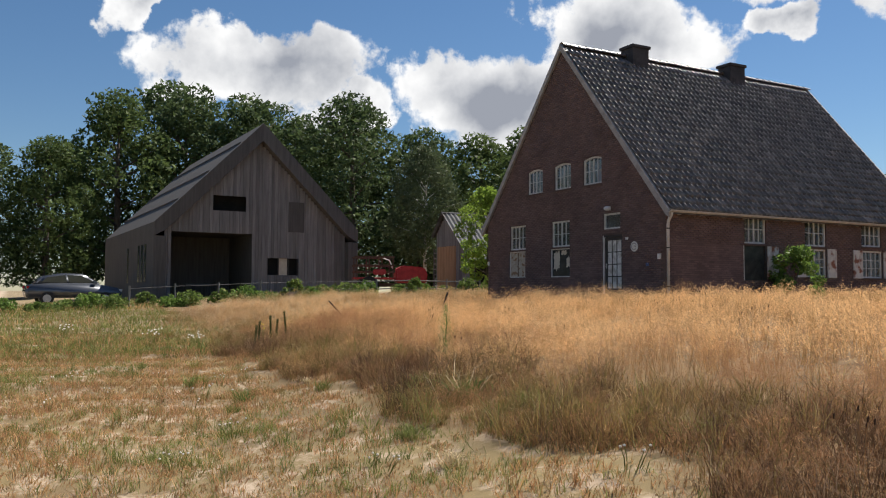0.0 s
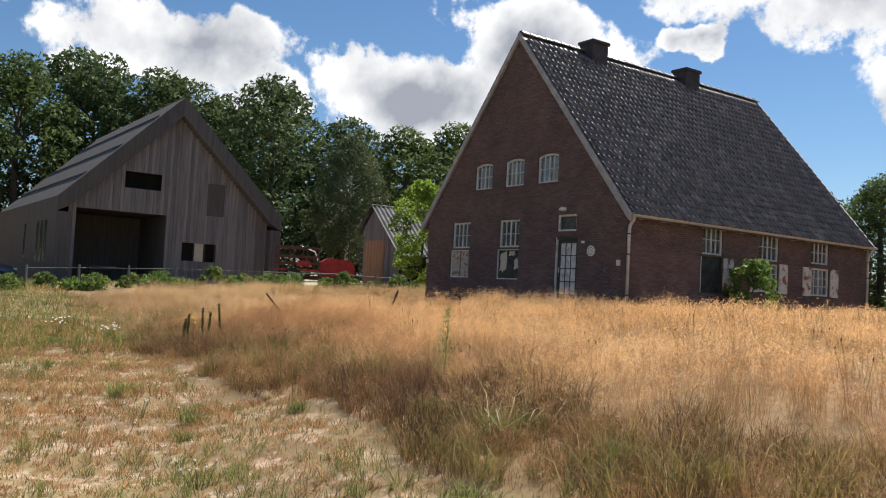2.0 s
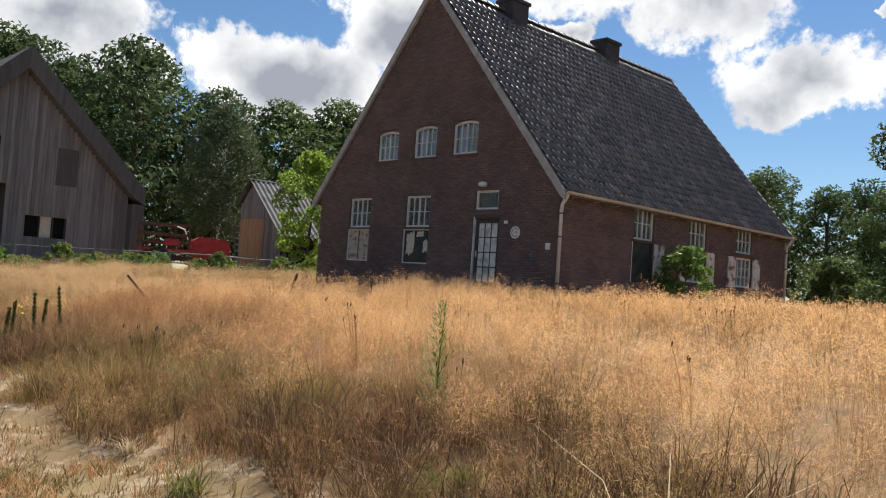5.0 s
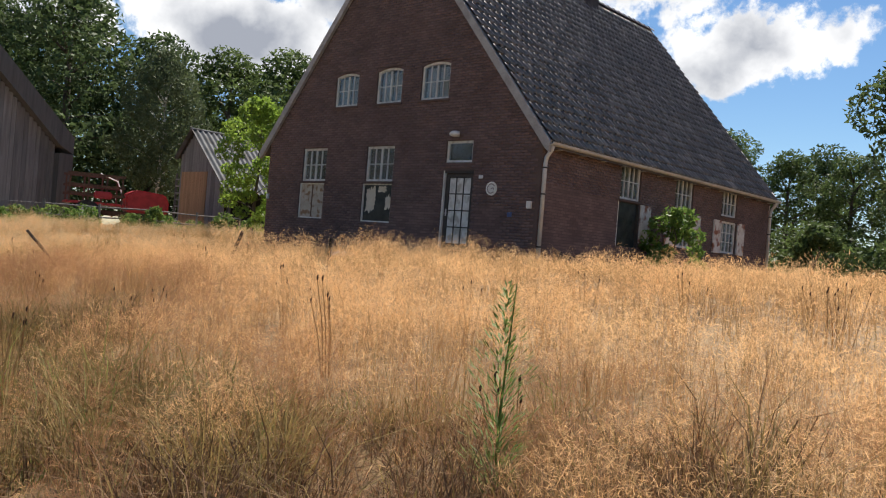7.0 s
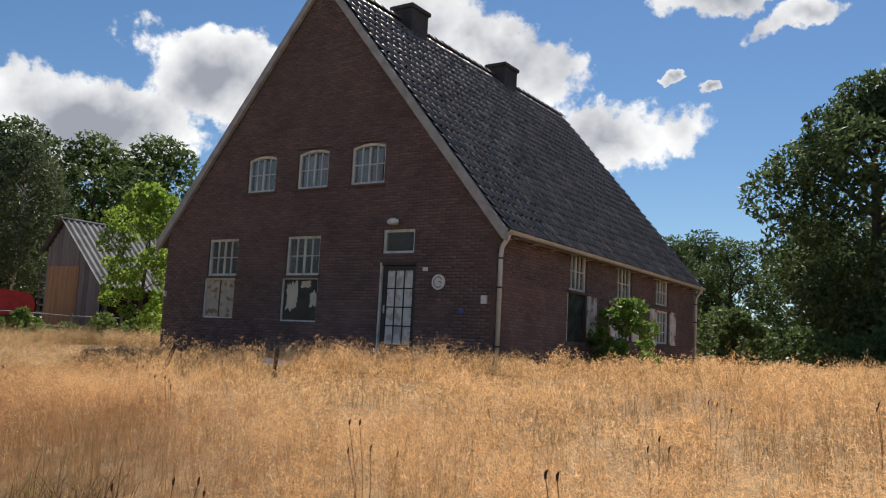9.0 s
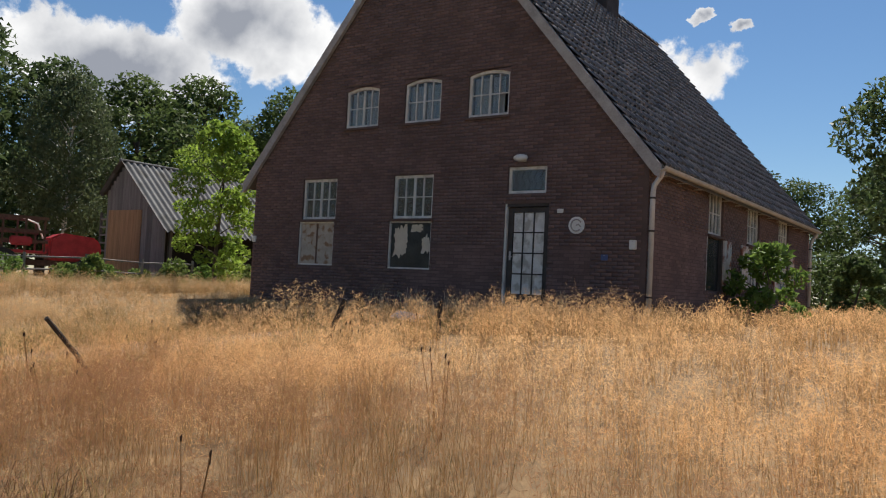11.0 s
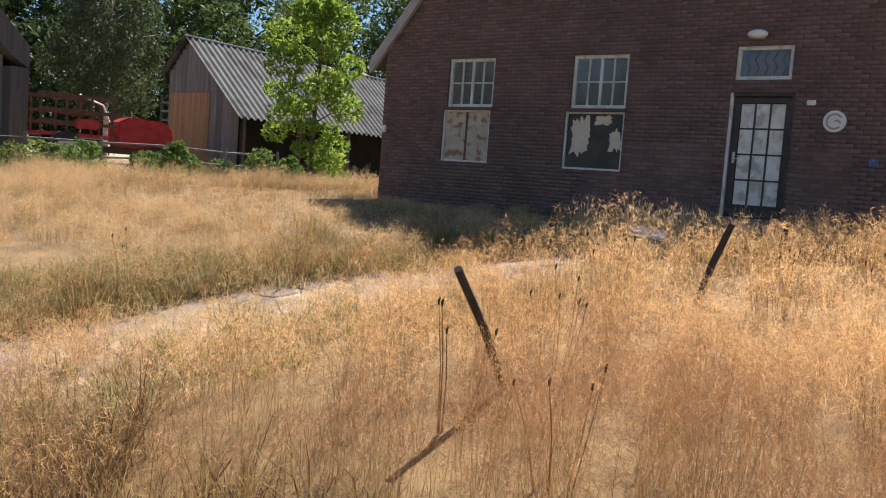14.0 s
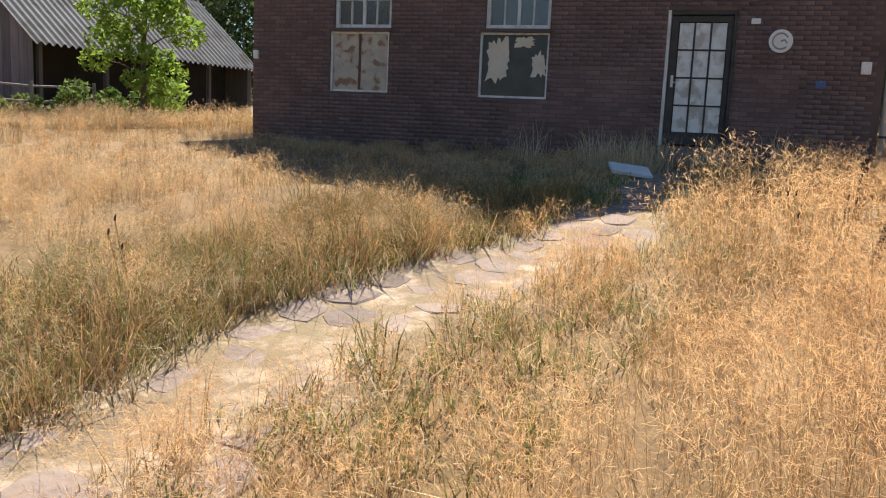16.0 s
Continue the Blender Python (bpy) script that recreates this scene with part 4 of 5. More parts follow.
def car():
    cx, cy = -47.2, 4.6
    c = thing("car", "dark silver parked car beside the barn", "car", pose(cx, cy, gz(cx, cy), 0, 0, 94))
    side = [(-2.2, 0.35), (-2.28, 0.75), (-2.15, 1.0), (-1.65, 1.06), (-1.0, 1.1), (0.9, 1.1), (1.25, 1.02), (2.05, 0.86), (2.25, 0.65), (2.22, 0.35)]
    bm = prism(side, "y", -0.9, 0.9)
    bmesh.ops.bevel(bm, geom=bm.edges[:], offset=0.06, segments=3, affect="EDGES")
    part("body", bm, M_CAR, c, smooth=True)
    cabin = prism([(-1.95, 1.04), (-1.5, 1.44), (-0.6, 1.6), (0.35, 1.56), (1.2, 1.06)], "y", -0.74, 0.74)
    bmesh.ops.bevel(cabin, geom=cabin.edges[:], offset=0.06, segments=2, affect="EDGES")
    part("cabin", cabin, M_CAR, c, smooth=True)
    for y in (-0.745, 0.745):
        part("window", prism([(-1.6, 1.12), (-1.35, 1.38), (-0.5, 1.5), (-0.4, 1.12)], "y", y - 0.006, y + 0.006), M_CARGLASS, c)
        part("window", prism([(-0.32, 1.12), (-0.42, 1.5), (0.3, 1.47), (0.9, 1.12)], "y", y - 0.006, y + 0.006), M_CARGLASS, c)
        part("mirror", box(0.75, 0.95, y * 1.3 - 0.08, y * 1.3 + 0.08, 1.08, 1.22, 0.03), M_CAR, c)
        part("tail_lamp", box(-2.27, -2.1, y - 0.1, y + 0.1, 0.8, 0.95, 0.02), M_LENS, c, "red tail lamp")
        part("headlight", box(2.05, 2.24, y - 0.12, y + 0.12, 0.68, 0.8, 0.02), M_FROST, c, "clear headlight")
        for x in (-1.35, 1.4):
            wheel(c, x, y * 1.12, 0.33, 0.33, 0.2)
    part("windscreen", prism([(0.42, 1.5), (1.14, 1.1), (1.17, 1.1), (0.46, 1.53)], "y", -0.66, 0.66), M_CARGLASS, c)


car()


# ---- fences and posts ----
def old_post(x, y, top, dx, dy, r=0.035):
    z = gz(x, y)
    p = thing("old_post", "charred dark leaning fence post in the grass", "post", pose(x, y, z), group="old posts in the meadow")
    h = top - z
    part("shaft", rod([(0, 0, -0.1), (dx * 0.5, dy * 0.5, h * 0.5), (dx, dy, h)], [r, r * 1.05, r * 0.95], 8), M_POST, p)


old_post(-20.25, 8.6, 1.27, 0.05, -0.63, 0.021)
old_post(-20.2, 11.2, 1.5, 0.2, 0.13, 0.028)
old_post(-20.1, 13.3, 1.52, 0.03, 0.0, 0.03)


def rail_fence():
    f = thing("rail_fence", "low weathered rail fence among the weeds", "fence")
    ys = [6.0 + 1.9 * i for i in range(10)]
    pts = [(-38.6 + 0.07 * (y - 6), y) for y in ys]
    for x, y in pts:
        part("post", rod([(x, y, gz(x, y) - 0.1), (x, y, gz(x, y) + 0.95)], 0.045, 7), M_LARCH, f)
    for (xa, ya), (xb, yb) in zip(pts, pts[1:]):
        for h in (0.45, 0.82):
            if ya < 15 and h < 0.6:
                continue
            part("rail", rod([(xa, ya, gz(xa, ya) + h), (xb, yb, gz(xb, yb) + h)], 0.028 if ya > 15 else 0.012, 6), M_LARCH, f)


rail_fence()


# ---- slab path to the door ----
def path():
    p = thing("path", "sandy slab path overgrown at its edges", "path", kind="structure")
    shapes = []
    for k in range(7):
        r = random.Random(k)
        n = 9
        bm = bmesh.new()
        rings = [[], [], []]
        for q in range(n):
            a = 2 * math.pi * (q + r.uniform(-0.25, 0.25)) / n
            c, d = math.cos(a), math.sin(a)
            e = 0.53 * r.uniform(0.86, 1.06) / (abs(c) ** 10 + abs(d) ** 10) ** 0.1
            for ring, (f, z) in zip(rings, ((1.0, -0.06), (1.0, -0.014), (0.9, 0.0))):
                ring.append(bm.verts.new((c * e * f, d * e * f, z + (r.uniform(-0.004, 0.004) if z == 0 else 0))))
        for lo, hi in zip(rings, rings[1:]):
            for q in range(n):
                bm.faces.new((lo[q], lo[(q + 1) % n], hi[(q + 1) % n], hi[q]))
        bm.faces.new(rings[2])
        me = bpy.data.meshes.new("slab")
        bm.to_mesh(me)
        bm.free()
        me.materials.append(M_SLAB)
        shapes.append(me)
    r = random.Random(2)
    y = 5.9
    while y < 17.6:
        dy = r.uniform(0.24, 0.36)
        cx = float(path_x(y))
        x = cx - 0.42 + r.uniform(-0.12, 0.08)
        while x < cx + 0.4:
            w = r.uniform(0.22, 0.4)
            if r.random() < 0.84:
                o = new("slab", r.choice(shapes))
                o.parent = p
                px, py = x + w / 2, y + dy / 2
                slope = math.degrees(math.atan((gz(px, py + 0.3) - gz(px, py - 0.3)) / 0.6))
                o.matrix_world = pose(px, py, gz(px, py) + r.uniform(-0.006, 0.006), slope + r.uniform(-1, 1), -math.degrees(math.atan((gz(px + 0.3, py) - gz(px - 0.3, py)) / 0.6)), r.uniform(-14, 14)) @ Matrix.Diagonal((w * 0.95, dy * 0.95, 1, 1))
            x += w
        y += dy


path()


def on_path(x, y):
    cx = path_x(y)
    return (np.abs(x - cx) < 0.28 + 0.24 * np.sin(y * 2.3) * np.sin(y * 0.9 + x * 3)) & (y > 5.4) & (y < 17.6)


# ---- trees ----
def leaf_cloud(centres, radii, n, size, seed, droop=0.0):
    """Many small leaf quads in and on a set of uneven blobs."""
    r = np.random.default_rng(seed)
    centres, radii = np.asarray(centres, dtype=float), np.asarray(radii, dtype=float)
    weight = radii ** 2
    idx = r.choice(len(centres), n, p=weight / weight.sum())
    d = r.normal(size=(n, 3))
    d /= np.linalg.norm(d, axis=1)[:, None]
    rad = radii[idx] * r.uniform(0.5, 1.1, n) ** 0.6
    p = centres[idx] + d * rad[:, None] * np.array((1, 1, 0.8))
    p[:, 2] -= droop * r.random(n) ** 2 * radii[idx]
    a = r.normal(size=(n, 3)) + d * 0.3 + np.array((0, 0, -droop))
    a /= np.linalg.norm(a, axis=1)[:, None]
    b = np.cross(a, r.normal(size=(n, 3)))
    b /= np.linalg.norm(b, axis=1)[:, None]
    s = size * r.uniform(0.6, 1.4, n)[:, None]
    v = np.stack((p - a * s, p + b * s * 0.7 + a * s * 0.2, p + a * s - b * s * 0.35), 1).reshape(-1, 3)
    f = np.arange(3 * n).reshape(-1, 3)
    return v, f


def tree(name, label, height, spread, leaves, size, seed, leaf_mat, bark=None, low=0.25, trunk_r=0.22, droop=0.0, category="tree", group="", lean=0.0):
    r = random.Random(seed)
    e = thing(name, label, category, group=group)
    bm = rod([(0, 0, -0.3), (0.05 * r.random(), 0, height * 0.3), (lean + 0.2 * r.random(), 0.1, height * 0.6), (lean, 0, height * 0.88)], [trunk_r * 1.25, trunk_r, trunk_r * 0.6, trunk_r * 0.15], 8)
    cs, rs = [], []
    limbs = min(46, max(9, int(leaves / 240)))
    for i in range(limbs):
        t = low + (1 - low) * (i + 0.5) / limbs
        ang = i * 2.4 + r.uniform(-0.5, 0.5)
        prof = math.sin(math.pi * min(1, max(0.06, (t - low) / (1 - low) * 0.86 + 0.14))) ** 0.6
        reach = spread * prof * r.uniform(0.45, 0.95)
        z0, z1 = height * t * 0.8, height * t * r.uniform(0.9, 1.0)
        end = (math.cos(ang) * reach, math.sin(ang) * reach, z1)
        if i % 2 == 0:
            rod([(0.0, 0, z0), (end[0] * 0.5, end[1] * 0.5, (z0 + z1) / 2 + 0.1), end], [trunk_r * 0.4, trunk_r * 0.25, trunk_r * 0.08], 5, bm)
        cs.append(end)
        rs.append(spread * r.uniform(0.2, 0.4))
    cs.append((lean, 0, height * 0.93))
    rs.append(spread * 0.3)
    part("trunk", bm, bark or M_BARK, e, smooth=True)
    v, f = leaf_cloud(cs, rs, leaves, size, seed, droop)
    mesh_np("crown", v, f, [leaf_mat], parent=e)
    return e


def woods():
    """Belt of tall trees round the back: copies of four grown shapes."""
    kinds = [tree("oak_tree", "tall dark green oak at the edge of the woods", 18, 5.6, 10000, 0.225, 11 + k, (M_OAK, M_OAK2)[k % 2], low=0.10, trunk_r=0.3, group="trees of the woods") for k in range(4)]
    # bearing from +x in degrees, tree height
    tops = [(60, 12), (84, 11.5), (95, 11), (104, 10.5), (112, 11), (122, 12), (130, 13), (137, 15), (143, 16.5), (148, 16.5), (152, 18.2), (158, 19), (163, 18.5), (168, 21), (172, 22.5), (175, 18), (178, 12.5), (182, 13.5), (200, 14), (235, 14)]
    r = random.Random(4)
    first = set()
    for row, (dist, step) in enumerate(((80, 4.2), (90, 6.0))):
        a = 60.0
        while a < 235:
            h = np.interp(a, [q[0] for q in tops], [q[1] for q in tops]) * r.uniform(0.86, 1.08) * (1.0 if row == 0 else 1.06)
            dd = dist + r.uniform(-4, 4)
            if a < 125:
                dd -= 12
                h *= 0.95
            x, y = -6 + dd * math.cos(radians(a)), 2 + dd * math.sin(radians(a))
            k = r.randrange(4)
            s = h / 17.5
            m = Matrix.Translation((x, y, 1.1)) @ pose(0, 0, 0, 0, 0, r.uniform(0, 360)) @ Matrix.Diagonal((s * r.uniform(1.0, 1.25), s * r.uniform(1.0, 1.25), s, 1))
            if k not in first:
                first.add(k)
                kinds[k].matrix_world = m
            else:
                c = copy_thing(kinds[k], Matrix.Identity(4))
                c.matrix_world = m
            a += step * r.uniform(0.8, 1.15)


woods()

t = tree("birch_tree", "slender birch with white trunk and drooping pale leaves", 12.5, 3.0, 16000, 0.12, 31, M_BIRCHLEAF, bark=M_BIRCH, low=0.27, trunk_r=0.13, droop=0.9)
t.location = (-61.0, 32.4, 1.2)
t = tree("young_tree", "young bright green tree beside the shed", 5.5, 1.45, 6500, 0.085, 32, M_LIME, low=0.12, trunk_r=0.06)
t.location = (-34.8, 21.9, gz(-34.8, 21.9))
t = tree("big_tree", "tall dark broadleaf tree right of the house", 14.3, 5.0, 30000, 0.16, 33, M_OAK2, low=0.12, trunk_r=0.28)
tagged(t, "tall dark broadleaf tree beyond the side wall")
t.location = (-15.6, 47.2, 1.2)
t = tree("big_tree", "tall dark broadleaf tree beyond the side wall", 13.5, 4.4, 22000, 0.16, 36, M_OAK2, low=0.12, trunk_r=0.25)
t.location = (-8.6, 49.5, 1.2)
t = tree("elder_bush", "leafy green bush against the side wall", 1.65, 1.05, 1700, 0.085, 34, M_BUSH, low=0.12, trunk_r=0.03, category="bush")
t.location = (-18.6, 23.6, gz(-18.9, 23.3))
for i, (x, y, h, s) in enumerate(((-18.3, 33.6, 2.9, 1.0), (-17.0, 38.5, 2.2, 2.2), (-14.5, 41, 2.4, 2.4), (-20.5, 40, 3.4, 2.6), (-11.5, 40, 2.2, 2.2))):
    t = tree("shrub", "green shrub at the edge of the meadow", h * 0.7, s, 3000, 0.11, 40 + i, M_OAK, low=0.06, trunk_r=0.04, category="bush", group="shrubs behind the house")
    t.location = (x, y, gz(x, y))
r = random.Random(7)
for i in range(30):
    y = -6 + i * 1.05 + r.uniform(-0.3, 0.3)
    x = -38.3 + 0.07 * (y - 6) + r.uniform(-0.9, 0.5)
    h, s = r.uniform(0.7, 1.3) * (0.46 if y < 12 else 0.72), r.uniform(0.5, 0.95)
    t = tree("bramble", "leafy green bramble along the fence", h, s, 800, 0.075, 60 + i, (M_WEED, M_BUSH, M_WEED)[i % 3], low=0.08, trunk_r=0.015, category="bush", group="brambles along the fence")
    t.location = (x, y, gz(x, y) - 0.02)


# ---- grass ----
def blades(pos, height, width, lean, seed, wind=(-0.25, 0.1)):
    """Bent tapering blades: two quads' worth of triangles each (3)."""
    r = np.random.default_rng(seed)
    n = len(pos)
    a = r.uniform(0, 2 * np.pi, n)
    side = np.stack((np.cos(a), np.sin(a), np.zeros(n)), 1) * (width * r.uniform(0.6, 1.3, n))[:, None] / 2
    d = r.normal(size=(n, 2)) * lean + np.array(wind) * lean
    bend = np.stack((d[:, 0], d[:, 1], np.zeros(n)), 1) * height[:, None]
    mid = pos + bend * 0.3 + np.array((0, 0, 1)) * (height * 0.58)[:, None]
    tip = pos + bend + np.array((0, 0, 1)) * (height * (1 - 0.25 * np.clip(np.abs(d).sum(1), 0, 1)))[:, None]
    v = np.stack((pos - side, pos + side, mid + side * 0.7, mid - side * 0.7, tip), 1).reshape(-1, 3)
    b = (np.arange(n) * 5)[:, None]
    f = np.concatenate((b + (0, 1, 2), b + (0, 2, 3), b + (3, 2, 4)), 0)
    return v, f, tip, bend


def panicles(tip, bend, count, length, width, size, thick, seed):
    """Loose seed heads: tiny slivers scattered in a cone under each tip."""
    r = np.random.default_rng(seed)
    n = len(tip)
    t = r.random((n, count))
    spread = width * (0.25 + t)
    ang = r.uniform(0, 2 * np.pi, (n, count))
    up = -t * length
    c = tip[:, None, :] + np.stack((np.cos(ang) * spread * r.random((n, count)), np.sin(ang) * spread * r.random((n, count)), up), -1)
    c = c.reshape(-1, 3)
    k = len(c)
    a = r.normal(size=(k, 3)) + np.array((-0.25, 0.1, 0.45))
    a /= np.linalg.norm(a, axis=1)[:, None]
    b = np.cross(a, r.normal(size=(k, 3)))
    b /= np.linalg.norm(b, axis=1)[:, None]
    s = (size * r.uniform(0.6, 1.4, k))[:, None]
    v = np.stack((c - a * s, c + b * thick, c + a * s), 1).reshape(-1, 3)
    return v, np.arange(3 * k).reshape(-1, 3)


def scatter(n, x0, x1, y0, y1, keep, seed):
    r = np.random.default_rng(seed)
    x, y = r.uniform(x0, x1, n), r.uniform(y0, y1, n)
    k = keep(x, y, r.random(n))
    x, y = x[k], y[k]
    return np.stack((x, y, ground_z(x, y)), 1)


def patch(x, y, s, o=0.0):
    """Smooth uneven field in 0..1 for clumping."""
    f = np.sin(x * s + 1.3 * np.sin(y * s * 0.7 + o)) + np.sin(y * s * 1.3 + 1.7 * np.sin(x * s * 0.6 + 2 * o)) + 0.6 * np.sin((x + y) * s * 2.3 + o)
    return np.clip(f / 5.2 + 0.5, 0, 1)


def clear(x, y):
    house = (x > HX0 - 0.05) & (x < HX1 + 0.05) & (y > HY0 - 0.05) & (y < HY1 + 0.05)
    step = (x > -22.55) & (x < -21.25) & (y > 18.2) & (y < 18.8)
    sheds = (x > SX0 - 0.1) & (x < SX1 + 0.1) & (y > SY - 0.1)
    return ~house & ~step & ~sheds & ~on_path(x, y)


def track_gap(x, y):
    """Distance ahead of the walked line, towards the house."""
    return (y + 0.245 * x) * 0.97


def in_meadow(x, y):
    gully = (x < -23.6) & (x > -26.5) & (y < 10)
    return (y > meadow_edge(x)) & clear(x, y) & ~(gully & (patch(x, y, 1.1, 2) < 0.55))


def tussocks(p, cell, seed, pull=0.3):
    """Draw plants in towards the nearest of many scattered middles; gives each a random value of its tussock."""
    r = np.random.default_rng(seed)
    jx, jy, val = r.random((97, 97)), r.random((97, 97)), r.random((97, 97))
    i0, k0 = np.floor(p[:, 0] / cell).astype(int), np.floor(p[:, 1] / cell).astype(int)
    best, c, lot = np.full(len(p), 9.0), np.zeros((len(p), 2)), np.zeros(len(p))
    for di in (-1, 0, 1):
        for dk in (-1, 0, 1):
            i, k = i0 + di, k0 + dk
            q = np.stack(((i + jx[i % 97, k % 97]) * cell, (k + jy[i % 97, k % 97]) * cell), 1)
            d = np.linalg.norm(q - p[:, :2], axis=1) / cell
            w = d < best
            best[w], c[w], lot[w] = d[w], q[w], val[i % 97, k % 97][w]
    q = p.copy()
    q[:, :2] += (c - p[:, :2]) * pull
    q[:, 2] = ground_z(q[:, 0], q[:, 1])
    return q, lot, np.clip(1.25 - 0.75 * best, 0.6, 1.2)


def tall_grass(name, n, region, heads, hmin, hmax, bw, size, thick, seed, label, cell=0.55):
    x0, x1, y0, y1, test = region
    def keep(x, y, u):
        return test(x, y) & in_meadow(x, y) & (u < 0.35 + 0.65 * patch(x, y, 0.9, 1))
    p = scatter(n, x0, x1, y0, y1, keep, seed)
    p, lot, dome = tussocks(p, cell, seed)
    ok = clear(p[:, 0], p[:, 1])
    p, lot, dome = p[ok], lot[ok], dome[ok]
    X, Y = p[:, 0], p[:, 1]
    r = np.random.default_rng(seed + 1)
    depth = Y - meadow_edge(X)
    edge = np.clip(depth / 2.9, 0.0, 1)
    rise = np.clip(depth / (2.6 + 2.4 * np.clip((X + 11) / 6, 0, 1)), 0, 1)
    h = (hmin + (hmax - hmin) * r.random(len(p))) * (0.42 + 0.58 * rise) * (0.62 + 0.5 * patch(X, Y, 0.8, 3) + 0.3 * patch(X, Y, 2.6, 1)) * dome * (0.76 + 0.46 * lot)
    h *= np.where((X > -21.3) & (X < -18.5) & (Y > 7.2) & (Y < 11.5), 1.15, 1.0)
    h *= np.where((X > -22.8) & (X <= -21.3) & (Y > 7.5) & (Y <= 12.4), 0.6, 1.0)
    h *= np.where((X > -30.5) & (X < -20.7) & (Y > 12.4) & (Y < 18.8), 0.42, 1.0)
    h *= np.where((X > -29.0) & (X < -22.3) & (Y > 9.0) & (Y <= 12.4), 0.62, 1.0)
    v, f, tip, bend = blades(p, h, np.full(len(p), bw), 0.3, seed + 2)
    gold = np.clip((depth + 2.4 * (patch(X, Y, 1.3, 6) - 0.5) + 2.2 * (lot - 0.5) - 1.0 - 1.3 * np.clip((X + 9) / 5, 0, 1) - 2.0 * np.clip((-X - 13) / 4, 0, 1) * np.clip(X + 20.5, 0, 1)) / 1.8, 0.06, 1)
    has = r.random(len(p)) < (0.45 + 0.52 * edge) * np.where(X < -23.4, 0.8, 1.0) * np.clip(2.6 * patch(X, Y, 1.3, 6) - 0.1, 0.35, 1) * np.clip(2.4 * patch(X, Y, 3.3, 2) - 0.1, 0.45, 1)
    v2, f2 = panicles(tip[has], bend[has], heads, 0.17, 0.14, size, thick, seed + 3)
    hue = np.where(r.random(int(has.sum())) < gold[has], 2, 3)
    hue = np.where((X[has] < -22.8) & (r.random(len(hue)) < 0.5), 4, hue)
    green = r.random(len(p)) < (0.45 - 0.37 * edge) + 0.45 * np.clip(patch(X, Y, 0.55, 5) - 0.55, 0, 1) + 0.2 * (X < -23.4)
    idx = np.concatenate((np.tile(green.astype(int), 3), np.repeat(hue, heads)))
    ob = mesh_np(name, np.concatenate((v, v2)), np.concatenate((f, f2 + len(v))), [M_STEM, M_OLIVE, M_SEED, M_RUSSET, M_STRAW], idx)
    tagged(ob, label, "grass", kind="stuff")


near = (-34, 3, 2.5, 14, lambda x, y: track_gap(x, y) < 5.2)
middle = (-36, 6, 4, 24, lambda x, y: (track_gap(x, y) >= 5.2) & (track_gap(x, y) < 12))
far = (-46, 22, 4, 40, lambda x, y: (track_gap(x, y) >= 12) & (x > -38.5))
tall_grass("meadow_grass", 230000, near, 30, 0.34, 0.62, 0.0026, 0.022, 0.0017, 101, "tall golden dry meadow grass with fine panicles")
tall_grass("meadow_grass", 190000, middle, 12, 0.32, 0.54, 0.0045, 0.028, 0.0034, 111, "tall golden dry meadow grass before the house", 0.8)
tall_grass("meadow_grass", 170000, far, 5, 0.30, 0.50, 0.012, 0.05, 0.009, 121, "tall golden dry meadow grass round the house", 1.3)


def turf(name, n, region, hmin, hmax, bw, mats, shares, seed, label, clump=0.5, thresh=0.32):
    x0, x1, y0, y1, test = region
    def keep(x, y, u):
        rd = road_edge(x) - y
        strip = (y - meadow_edge(x) > -0.35) & (y < meadow_edge(x)) & (patch(x, y, 3.4, 9) * 0.6 + u * 0.4 < 0.5) & (x > -15)
        return test(x, y) & ~strip & clear(x, y) & ((rd < 0.1) | (rd > 3.1)) & (patch(x, y, 3.1, 4) * 0.5 + patch(x, y, 7.3, 2) * 0.5 > thresh * (0.7 + 0.6 * u))
    p = scatter(n, x0, x1, y0, y1, keep, seed)
    r = np.random.default_rng(seed)
    p, lot, dome = tussocks(p, 0.2, seed, 0.2)
    h = r.uniform(hmin, hmax, len(p)) * (0.6 + 0.8 * patch(p[:, 0], p[:, 1], 2.3, 1)) * dome * (0.6 + 0.8 * lot)
    v, f, tip, bend = blades(p, h, np.full(len(p), bw), 0.75, seed + 2, (0, 0))
    w = patch(p[:, 0], p[:, 1], 0.8, 7) * 0.45 + lot * 0.35 + r.random(len(p)) * 0.3
    idx = np.digitize(w, shares)
    ob = mesh_np(name, v, f, mats, np.tile(idx, 3))
    tagged(ob, label, "grass", kind="stuff")


short = (-26, 4, -4, 7.5, lambda x, y: y < meadow_edge(x) + 0.8)
turf("short_grass", 500000, short, 0.03, 0.125, 0.0058, [M_OLIVE, M_RUSSET, M_STEM, M_GREENGRASS], (0.40, 0.52, 0.70), 131, "short dry trampled grass over sand", thresh=0.29)
left = (-46, -18, -14, 7, lambda x, y: (y < meadow_edge(x) + 1.0))
turf("rough_grass", 95000, left, 0.10, 0.30, 0.016, [M_OLIVE, M_GREENGRASS, M_STEM], (0.40, 0.75), 141, "rough olive grass towards the barn", thresh=0.36)
verge_strip = (-27, -19, 5, 17, lambda x, y: (np.abs(x - path_x(y)) < 1.5))
turf("path_grass", 90000, verge_strip, 0.04, 0.2, 0.008, [M_OLIVE, M_STRAW, M_GREENGRASS], (0.4, 0.66), 151, "short grass creeping over the path edges", thresh=0.40)
left_bank = (-27, -21, 6, 13, lambda x, y: (x < path_x(y) - 0.42) & (x > path_x(y) - 1.9 - 0.5 * patch(x, y, 1.7, 3)) & (y > 6.6))
